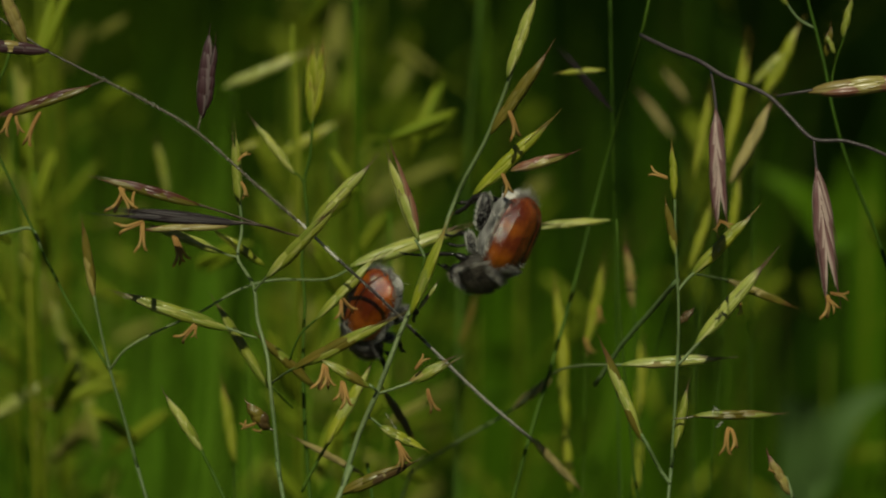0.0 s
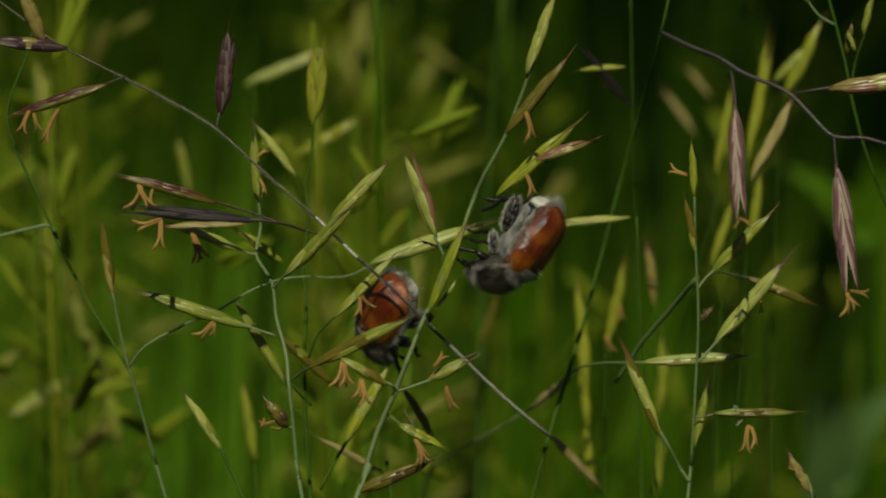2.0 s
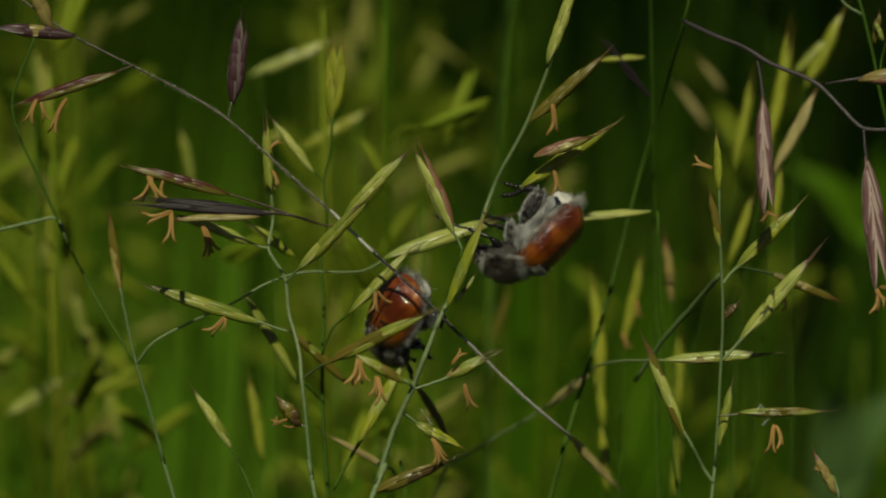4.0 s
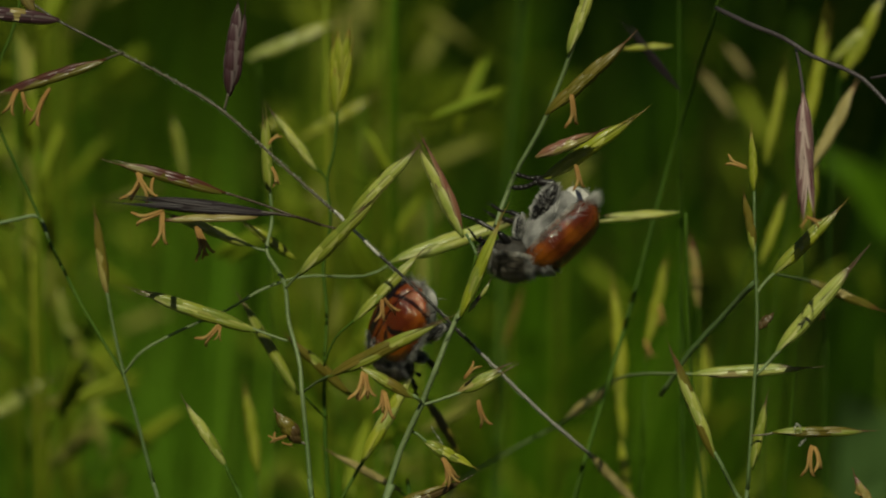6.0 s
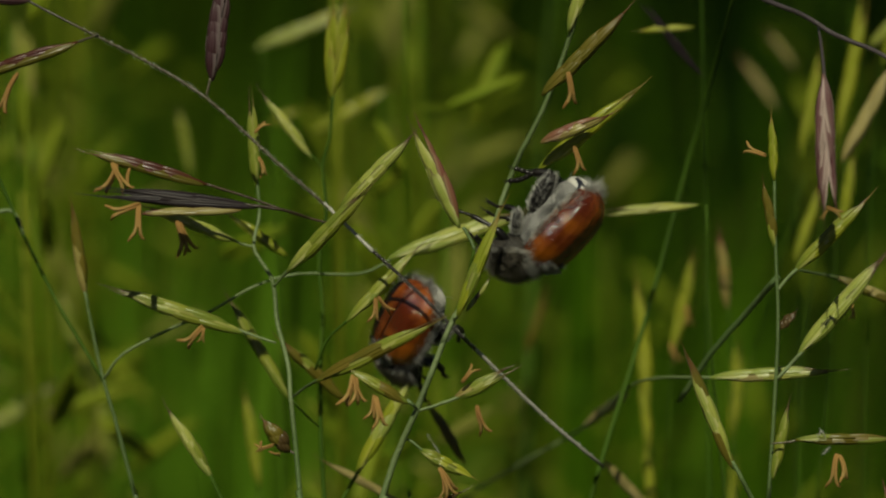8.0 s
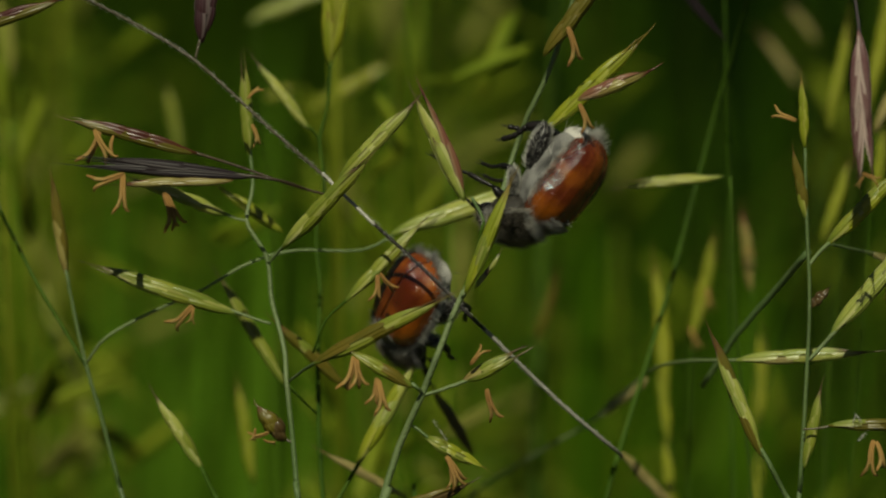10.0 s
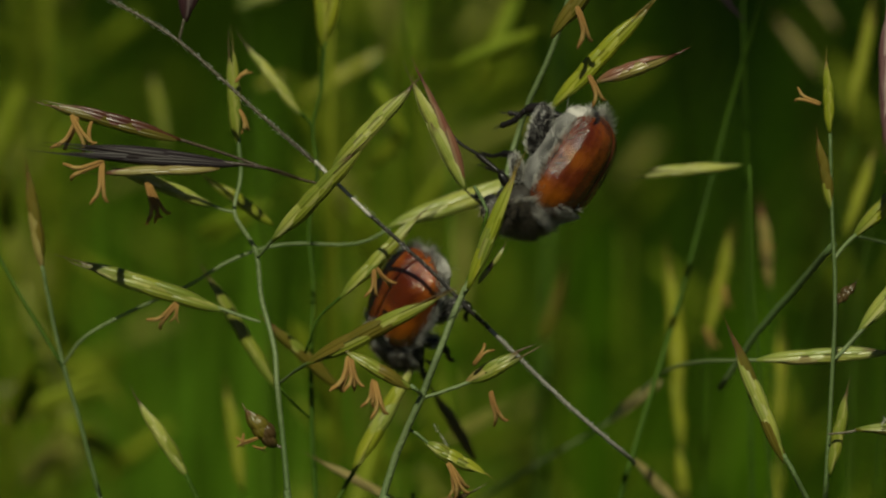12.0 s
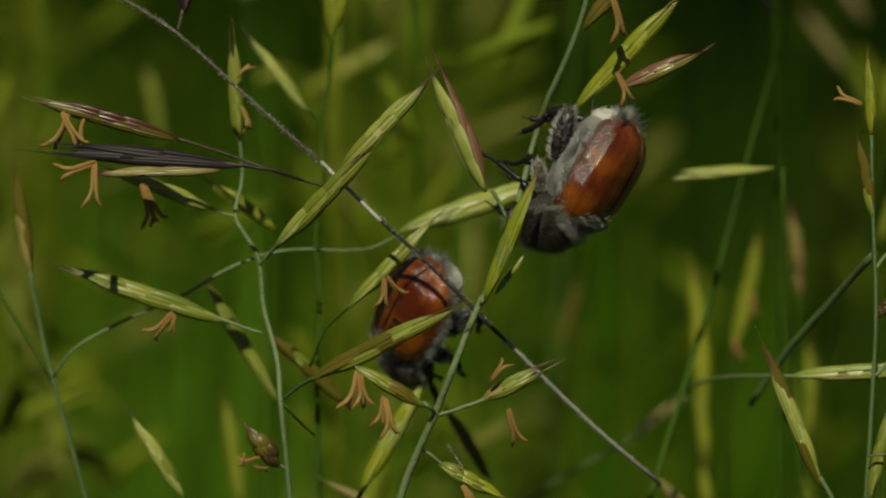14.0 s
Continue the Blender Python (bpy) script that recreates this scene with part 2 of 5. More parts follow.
def tube_data(line, radius, sides=7, flat=1.0):
    """A round or flattened rod along a line; radius: a function of 0..1."""
    verts, uvs, faces = [], [], []
    n = len(line)
    side = None
    for i, q in enumerate(line):
        way = (line[min(i + 1, n - 1)] - line[max(i - 1, 0)]).normalized()
        if side is None:
            side = way.cross(FACE).normalized()
        side = (side - way * side.dot(way)).normalized()
        up = way.cross(side)
        r = radius(i / (n - 1))
        for k in range(sides):
            a = 2 * math.pi * k / sides
            verts.append(q + side * (math.cos(a) * r) + up * (math.sin(a) * r * flat))
            uvs.append((k / sides, i / 4))
    for i in range(n - 1):
        for k in range(sides):
            a, b = i * sides + k, i * sides + (k + 1) % sides
            faces.append((a, b, b + sides, a + sides))
    faces.append(tuple(reversed(range(sides))))
    faces.append(tuple(range((n - 1) * sides, n * sides)))
    return verts, faces, uvs


def lemma_mesh(material, bend, awn, broad=1.0):
    """One bract, 1 long and about 1 wide: a keeled boat with an awn of that length on its tip."""
    verts, uvs, faces = [], [], []
    rings, cols = 10, 7
    for layer in (0, 1):
        for i in range(rings + 1):
            s = i / rings
            w = 0.5 * broad * max(0.03, math.sin(math.pi * (0.03 + 0.97 * s) ** 0.9) ** 0.85 if s < 1 else 0.03)
            for k in range(cols):
                y = 2 * k / (cols - 1) - 1
                z = 0.8 * w * (1 - abs(y) ** 1.8) - layer * 0.05 * (1 - abs(y) ** 6)
                verts.append((s, y * w, z - bend * s * s * 0.25))
                uvs.append((k / (cols - 1), s))
    n = (rings + 1) * cols
    for i in range(rings):
        for k in range(cols - 1):
            a = i * cols + k
            faces.append((a, a + cols, a + cols + 1, a + 1))
            faces.append((n + a, n + a + 1, n + a + cols + 1, n + a + cols))
        a, b = i * cols, i * cols + cols - 1
        faces.append((a, n + a, n + a + cols, a + cols))
        faces.append((b, b + cols, n + b + cols, n + b))
    if awn:
        line = [Vector((0.94 + awn * j / 4, 0.02 * math.sin(j), 0.03 - bend * 0.25 * (0.94 + awn * j / 4) ** 2)) for j in range(5)]
        v, f, u = tube_data(line, lambda s: 0.055 * (1 - 0.85 * s), 4)
        o = len(verts)
        verts += v
        uvs += [(0.5, 1.0)] * len(v)
        faces += [tuple(o + i for i in q) for q in f]
    return mesh_of("lemma", verts, faces, material, uvs)


LEMMAS = {}


def lemma_of(material, kind):
    if (material.name, kind) not in LEMMAS:
        bend, awn, broad = ((1.9, 0.06, 1.0), (1.7, 0.36, 1.0), (1.4, 0.5, 0.95))[kind]
        LEMMAS[material.name, kind] = lemma_mesh(material, bend, awn, broad)
    return LEMMAS[material.name, kind]


def anther_mesh():
    """Two pollen sacs side by side, parted a little at both ends, 1 long."""
    verts, faces = [], []
    for s in (-1, 1):
        line = [Vector((x, s * y, z)) for x, y, z in ((0, 0.03, 0), (0.12, 0.04, 0.03), (0.35, 0.04 + 0.01 * s, 0.07), (0.62, 0.05 + 0.03 * s, 0.05), (0.82, 0.10 + 0.02 * s, -0.01), (0.93, 0.18, -0.06), (1.0 - 0.05 * s, 0.27, -0.10))]
        v, f, _ = tube_data(line, lambda q: 0.075 - 0.04 * abs(2 * q - 1) ** 3, 6, 0.8)
        o = len(verts)
        verts += v
        faces += [tuple(o + i for i in q) for q in f]
    return mesh_of("anther", verts, faces, ANTHER, [(0.5, 0.5)] * len(verts))


ANTHER_MESH = anther_mesh()


def frame_along(base, tip, lift=0.0, turn=0.0):
    """Axes of a thing that lies along base-tip and turns its flat side out: x along, y across, z out."""
    x = (Vector(tip) - Vector(base)).normalized()
    y = FACE.cross(x).normalized()
    z = x.cross(y)
    m = Matrix((x, y, z)).transposed().to_4x4()
    return m @ Matrix.Rotation(radians(turn), 4, "X") @ Matrix.Rotation(radians(-lift), 4, "Y")


def plant(name, label, category, base, group="", kind=""):
    """A plant's Empty on the ground below its lowest point in millimetres."""
    root = new(name)
    root.empty_display_size = 0.01
    root.location = (base[0] * MM, base[1] * MM, 0)
    return tagged(root, label, category, group, kind)


def stem(root, name, points, r0, r1, material, rooted=False, label="", sides=7):
    """A stalk through points in millimetres, from its lower end; a rooted one goes on down to the soil."""
    pts = [Vector(p) for p in points]
    if rooted:
        q, d = pts[0], (pts[1] - pts[0]).normalized()
        foot = Vector((root.location.x / MM, root.location.y / MM, 0))
        mid = q - d * 60
        pts = [foot, foot.lerp(mid, 0.5) + Vector((0, 4, 0)), mid] + pts
    line = [p * MM - root.location for p in spline(pts, 4)]
    for i in range(1, len(line) - 1):
        line[i] = line[i] + Vector((random.uniform(-1, 1), random.uniform(-1, 1), random.uniform(-1, 1))) * (r1 * 0.12 * MM)
    v, f, u = tube_data(line, lambda s: (r0 + (r1 - r0) * s) * MM, sides)
    return part(name, mesh_of(name, v, f, material, u), root, label)


def spikelet(root, base, tip, width, material, count=6, awn=0, spread=7.0, turn=0.0, anthers=(), label="", second=None, stretch=0.52, flush=0):
    """A grass spikelet from base to tip (millimetres): overlapping bracts in two ranks, with hanging anthers."""
    b, e = Vector(base), Vector(tip)
    length = (e - b).length
    axes = frame_along(b, e, 0, turn)
    origin = b * MM - root.location
    core = [Vector((length * MM * s * 0.75, 0, 0)) for s in (-0.02, 0.1, 0.25, 0.4, 0.55, 0.7, 0.85, 1.0)]
    v, f, u = tube_data(core, lambda s: width * MM * 0.24 * max(0.12, math.sin(math.pi * (0.08 + 0.9 * s))), 7)
    sp = part("spikelet", mesh_of("rachilla", v, f, material, u), root, label, Matrix.Translation(origin) @ axes)
    slim = stretch < 0.45       # many narrow bracts
    size = length * (min(0.72, stretch + 0.10) if slim or stretch > 0.56 else stretch + 0.03)
    for i in range(count):
        s = i / max(1, count - 1)
        side = 1 if i % 2 else -1
        at = (length - size * (1.0 if awn == 0 else 1.08)) * s
        wide = width * ((0.50 if slim else 0.57) + 0.10 * math.sin(3.1 * s)) * random.uniform(0.95, 1.05)
        turned = Matrix.Rotation(radians(side * (random.uniform(30, 58))), 4, "X")
        tilt = Matrix.Rotation(radians(-(spread * (1.2 if slim else 1.25) * random.uniform(0.8, 1.15)) * (1 - 0.25 * s)), 4, "Y")
        m = Matrix.Translation((at * MM, side * width * -0.05 * MM, 0)) @ turned @ tilt @ Matrix.Diagonal((size * random.uniform(0.96, 1.03) * MM, wide * MM, wide * MM, 1))
        mat = second if second and (side == flush if flush else random.random() < 0.3) else material
        part("lemma", lemma_of(mat, max(1, awn) if i >= count - 2 else (awn if i >= count - 4 else min(awn, 1))), sp, "", m)
    for a, c in anthers:
        a, c = Vector(a), Vector(c)
        m = (Matrix.Translation(origin) @ axes).inverted() @ Matrix.Translation(a * MM - root.location) @ frame_along(a, c, random.uniform(-12, 12), random.uniform(-50, 50))
        k = (c - a).length * MM
        part("anther", ANTHER_MESH, sp, "", m @ Matrix.Diagonal((k, min(k, 0.0024), min(k, 0.0024), 1)))
    return sp


def bristles(root, points):
    """Short stiff hairs on a branch."""
    rng = random.Random(4)
    line = [p * MM - root.location for p in spline(points, 30)]
    verts, faces = [], []
    for i in range(1, len(line)):
        way = (line[i] - line[i - 1]).normalized()
        for _ in range(3):
            out = way.cross(Vector((rng.uniform(-1, 1), rng.uniform(-1, 1), rng.uniform(-1, 1)))).normalized()
            q = line[i - 1].lerp(line[i], rng.random()) + out * 0.15 * MM
            e = q + (out * 0.6 + way * 0.9 * rng.choice((-0.6, 1))) * rng.uniform(0.12, 0.34) * MM
            s = way.cross(out) * 0.022 * MM
            o = len(verts)
            verts += [q + s, q - s, q + way * 0.03 * MM, e]
            faces += [(o, o + 1, o + 3), (o + 1, o + 2, o + 3), (o + 2, o, o + 3)]
    ob = part("bristles", mesh_of("bristles", verts, faces, WHITE_HAIR), root, "fine pale bristles")
    return tagged(ob, kind="stuff")


def stigma(root, point, size=0.9):
    """A small feathery stigma."""
    rng = random.Random(int(point[0] * 10))
    verts, faces = [], []
    o0 = Vector(point) * MM - root.location
    for side in (-1, 1):
        axis = Vector((side * 0.5, 0.1, rng.choice((-1, 1)) * 0.8)).normalized() * size * MM
        for i in range(26):
            q = o0 + axis * (i / 26)
            e = q + Vector((rng.uniform(-1, 1), rng.uniform(-1, 1), rng.uniform(-0.5, 1))) * 0.28 * MM
            w = Vector((0.02, 0.0, 0.02)) * MM
            o = len(verts)
            verts += [q + w, q - w, q + Vector((0, 0.02, 0)) * MM, e]
            faces += [(o, o + 1, o + 3), (o + 1, o + 2, o + 3), (o + 2, o, o + 3)]
    return part("stigma", mesh_of("stigma", verts, faces, WHITE_HAIR), root, "white feathery stigma")


# ---- ground ----
def build_ground():
    n, verts, faces = 48, [(0, 0, 0)], []
    rings = [0.3, 0.8, 2, 5, 12, 40, 150, 600]
    for r in rings:
        for k in range(n):
            a = 2 * math.pi * k / n
            verts.append((r * math.cos(a), r * math.sin(a), (noise.noise((r * math.cos(a) * 2, r * math.sin(a) * 2, 0)) * 0.015 if r < 10 else 0) - 0.008))
    for k in range(n):
        faces.append((0, 1 + k, 1 + (k + 1) % n))
        for j in range(len(rings) - 1):
            a, b = 1 + j * n + k, 1 + j * n + (k + 1) % n
            faces.append((a, a + n, b + n, b))
    tagged(new("ground", mesh_of("ground", verts, faces, soil_material())), "brown meadow soil under dense tall green grass", "ground", kind="structure")


build_ground()


# ---- meadow behind ----
def blades(name, label, category, spots, material, rng, wide, tall, bend, group=""):
    """Many grass blades as one mesh: each a folded strip that arches over and tapers."""
    verts, faces, uvs, root = [], [], [], None
    steps = 9
    for x, y in spots:
        if group and root is not None and len(root.children) == 1:
            x, y = root.location.x + rng.uniform(-0.012, 0.012), root.location.y + rng.uniform(-0.012, 0.012)
        h, w = rng.uniform(*tall), rng.uniform(*wide)
        a, bow = rng.uniform(0, 2 * math.pi), rng.uniform(*bend) * h
        face = rng.uniform(-1.1, 1.1)
        o = len(verts)
        for i in range(steps + 1):
            s = i / steps
            out = bow * s ** 2.4
            cx, cy, cz = x + math.cos(a) * out, y + math.sin(a) * out * 0.7, h * (s - 0.10 * (bow / h) * s ** 3)
            r = w * 0.5 * min(1.0, (1 - s) * 2.6 + 0.02)
            for k in (-1, 0, 1):
                verts.append((cx + math.cos(face) * k * r, cy + math.sin(face) * k * r + (0.25 * r if k == 0 else 0), cz))
                uvs.append(((k + 1) / 2, s))
        for i in range(steps):
            for k in (0, 1):
                q = o + i * 3 + k
                faces.append((q, q + 1, q + 4, q + 3))
        if group:       # two blades make a shoot, a thing of its own
            if root is None or len(root.children) == 2:
                root = tagged(new(name), label, category, group)
                root.location, root.empty_display_size = (x, y, 0), 0.01
            part("blade", mesh_of("blade", [Vector(p) - root.location for p in verts], faces, material, uvs), root)
            verts, faces, uvs = [], [], []
    if group:
        return None
    return tagged(new(name, mesh_of(name, verts, faces, material, uvs)), label, category, kind="stuff")


def husk_mesh(material, gape):
    """A far spikelet, 1 long: three slim bracts that part towards the tip."""
    verts, faces, uvs = [], [], []
    for k in range(3):
        a = 2 * math.pi * k / 3 + 0.4
        out = Vector((0, math.cos(a), math.sin(a)))
        line = [Vector((0.08 * k + 0.84 * q, 0, 0)) + out * (0.035 + gape * q * q) for q in (0, 0.15, 0.35, 0.6, 0.85, 1)]
        v, f, u = tube_data(line, lambda q: 0.085 * math.sin(math.pi * (0.1 + 0.88 * q)) ** 0.9, 5)
        o = len(verts)
        verts, uvs = verts + v, uvs + u
        faces += [tuple(o + i for i in q) for q in f]
    return mesh_of("spikelet", verts, faces, material, uvs)


def meadow_panicles(rng):
    """Flowering stalks out of focus: a bent culm with spikelets on short side branches."""
    kinds = [husk_mesh(m, g) for m in (HEADS, HEADS, HEADS, HEADS, HEADS, HUSK) for g in (0.02, 0.09)]
    grown = 0
    while grown < 150:
        leftward = rng.random() < 0.68
        y = (0.05 if leftward else 0.14) + 0.40 * rng.random() ** 1.45
        reach = 0.105 * (0.40 + y)
        x = rng.uniform(-1.05, 0.0 if leftward else 1.1) * reach
        if noise.noise((x / (0.4 + y) * 42, 7.3, y * 2)) < -0.02:      # they stand in tufts, with dark gaps
            continue
        grown += 1
        top = 0.622 - math.tan(radians(18)) * y + rng.uniform(-0.5, 0.70) * reach
        lean_x, lean_y = rng.uniform(-0.05, 0.05), rng.uniform(-0.03, 0.05)
        root = tagged(new("meadow_stalk"), "meadow grass stalk with a few yellowish spikelets", "grass stalk", "meadow stalks out of focus")
        root.location, root.empty_display_size = (x + lean_x, y + lean_y, 0), 0.01
        line = [Vector((lean_x * ((1 - s) ** 2 - 1), lean_y * ((1 - s) ** 2 - 1), top * s)) for s in (0, 0.4, 0.7, 0.85, 0.92, 0.96, 1)]
        v, f, u = tube_data(line, lambda s: 0.00034 - 0.00016 * s, 5)
        part("culm", mesh_of("culm", v, f, HEADS if rng.random() < 0.5 else SUNLIT, u), root)
        mesh = kinds[rng.integers(len(kinds))]
        side = rng.choice((-1, 1))
        for j in range(rng.integers(2, 6)):
            q = 1 - 0.03 * j - 0.008 * rng.random() if j else 1.0
            at = Vector((lean_x * ((1 - q) ** 2 - 1), lean_y * ((1 - q) ** 2 - 1), top * q))
            side = -side
            way = Vector((side * rng.uniform(0.25, 0.9) if j else rng.normal(0, 0.3), rng.normal(0, 0.3), rng.choice((1.0, 0.8, 0.3, -0.5)))).normalized()
            tip = at + way * rng.uniform(0.002, 0.008)
            if j:
                v, f, u = tube_data([at, at.lerp(tip, 0.5) + Vector((0, 0, 0.0008)), tip], lambda s: 0.00014, 4)
                part("pedicel", mesh_of("pedicel", v, f, HEADS, u), root)
            k = rng.uniform(0.006, 0.0095)
            turn = way.to_track_quat("X", "Z").to_matrix().to_4x4()
            part("spikelet", mesh, root, "", Matrix.Translation(tip) @ turn @ Matrix.Rotation(rng.uniform(0, 6), 4, "X") @ Matrix.Diagonal((k, k * rng.uniform(0.65, 1.0), k * 0.8, 1)))


def build_meadow():
    rng = np.random.default_rng(7)

    def field(n, y0, y1, half):
        y = y0 + (y1 - y0) * rng.random(n) ** 1.0
        x = (rng.random(n) * 2 - 1) * (half + 0.2 * y)
        return list(zip(x, y))

    near, deep = [], []
    while len(near) < 720:
        x, y = rng.uniform(-0.2, 0.2), 0.24 + 0.6 * rng.random()
        shine = noise.noise((x * 34, y * 6, 3.1)) - 11.0 * (x + 0.002) / (0.6 + y)
        if x > 0.008 + 0.01 * y:
            continue
        if shine > 0.2 or (shine > -0.2 and rng.random() < 0.1):
            near.append((x, y))
    blades("grass_blades", "tall green grass blades standing close together", "grass", near, BLADE, rng, (0.003, 0.008), (0.36, 0.62), (0.02, 0.16))
    # The gloom further back is painted on through the darkened green.
    blades("grass_thicket", "dense grass further back, shade put into its dark green", "grass", field(2600, 0.5, 1.1, 0.45) + field(4200, 1.1, 2.6, 0.7), SHADED, rng, (0.003, 0.008), (0.36, 0.52), (0.02, 0.35))
    # Bright patches of the meadow: their colour carries part of the sunlight.
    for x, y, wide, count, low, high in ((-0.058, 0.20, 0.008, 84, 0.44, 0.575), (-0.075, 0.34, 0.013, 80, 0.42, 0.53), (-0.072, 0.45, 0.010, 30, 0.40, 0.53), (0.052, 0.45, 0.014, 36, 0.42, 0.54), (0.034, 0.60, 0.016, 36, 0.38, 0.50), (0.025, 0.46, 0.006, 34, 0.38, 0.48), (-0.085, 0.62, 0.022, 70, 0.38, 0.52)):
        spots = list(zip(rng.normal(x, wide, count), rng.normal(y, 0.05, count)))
        blades("grass_shoot", "grass shoot with two blades, sunlight put into its bright green", "grass shoot", spots, SUNLIT, rng, (0.004, 0.008), (low, high), (0.02, 0.15), "sunlit grass shoots")
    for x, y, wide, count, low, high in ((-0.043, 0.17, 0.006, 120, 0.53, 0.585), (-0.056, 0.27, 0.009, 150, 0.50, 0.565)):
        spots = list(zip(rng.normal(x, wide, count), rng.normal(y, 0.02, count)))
        blades("grass_shoot", "grass shoot with two blades, sunlight put into its light green", "grass shoot", spots, SUNLIT_PALE, rng, (0.003, 0.006), (low, high), (0.02, 0.15), "sunlit grass shoots")
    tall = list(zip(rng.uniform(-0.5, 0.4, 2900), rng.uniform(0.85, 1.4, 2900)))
    blades("tall_thicket", "tall dense grass with shade put into its colour", "grass", tall, SHADED, rng, (0.003, 0.007), (0.60, 0.95), (0.02, 0.3))
    blades("dry_grass_shoot", "narrow yellowish drying grass shoot, two blades", "grass shoot", [(x - 0.03, y) for x, y in field(40, 0.12, 0.5, 0.07)], HAY, rng, (0.0010, 0.0026), (0.46, 0.60), (0.05, 0.8), "dry grass shoots")
    meadow_panicles(rng)
    a, r = rng.uniform(0, 2 * math.pi, 9000), 0.75 + 3.6 * rng.random(9000) ** 0.6
    around = [(x, y) for x, y in zip(r * np.cos(a), r * np.sin(a) + 0.3) if abs(x) > 0.34 + 0.16 * max(y, 0) or y < -0.85]
    blades("surrounding_grass", "meadow grass all around in the same shade-darkened green", "grass", around, SHADED, rng, (0.004, 0.010), (0.35, 0.66), (0.05, 0.45))
    low = [(x, y) for x, y in zip(rng.uniform(-0.45, 0.45, 1500), rng.uniform(-0.9, 0.4, 1500))]
    blades("short_grass", "short green undergrowth between the stalks", "grass", low, BLADE, rng, (0.003, 0.006), (0.18, 0.46), (0.1, 0.5))


build_meadow()


# ---- broad leaves behind the tuft ----
def broad_leaf(label, points, wide, material):
    """A folded leaf that rises from the soil and goes through points in millimetres."""
    pts = [Vector(p) * MM for p in points]
    root = tagged(new("broad_leaf"), label, "grass leaf", "broad leaves out of focus")
    foot = pts[0] + (pts[0] - pts[1]) * 0.5
    root.location, root.empty_display_size = (foot.x, foot.y, 0), 0.01
    line = spline([root.location, foot.lerp(root.location, 0.5)] + pts, 6)
    verts, faces, uvs = [], [], []
    n = len(line)
    for i, q in enumerate(line):
        s = i / (n - 1)
        way = (line[min(i + 1, n - 1)] - line[max(i - 1, 0)]).normalized()
        side = way.cross(FACE).normalized() * wide * MM * 0.5 * min(1.0, 4 * s + 0.3, 3.2 * (1 - s) + 0.05)
        for k in (-1, 0, 1):
            verts.append(q - root.location + side * k - FACE * (0.4 * side.length if k == 0 else 0))
            uvs.append(((k + 1) / 2, s))
    for i in range(n - 1):
        for k in (0, 1):
            faces.append((i * 3 + k, i * 3 + k + 1, i * 3 + k + 4, i * 3 + k + 3))
    blade = part("blade", mesh_of("blade", verts, faces, material, uvs), root)
    v, f, u = tube_data([q - root.location - FACE * (0.0002 + 0.15 * wide * MM * min(1.0, 3.2 * (1 - i / (n - 1)))) for i, q in enumerate(line)], lambda s: 0.09 * wide * MM * (1.1 - s), 6)
    part("midrib", mesh_of("midrib", v, f, material, u), blade, "pale raised midrib")


broad_leaf("upright bright green grass leaf", [(13.0, 160.0, 530.1), (13.2, 160.0, 548.1), (13.3, 160.0, 566.6), (13.1, 160.0, 571.9)], 3.6, SUNLIT)
broad_leaf("arching dull bluish green grass leaf", [(53.1, 150.0, 528.6), (55.6, 150.0, 537.6), (57.8, 150.0, 545.6), (62.6, 152.0, 550.1), (69.4, 155.0, 550.2)], 4.6, DULL)
broad_leaf("bent pale green grass leaf", [(67.3, 190.0, 548.7), (62.1, 190.0, 560.6), (57.2, 190.0, 566.9), (50.9, 192.0, 570.1)], 5.0, SUNLIT)

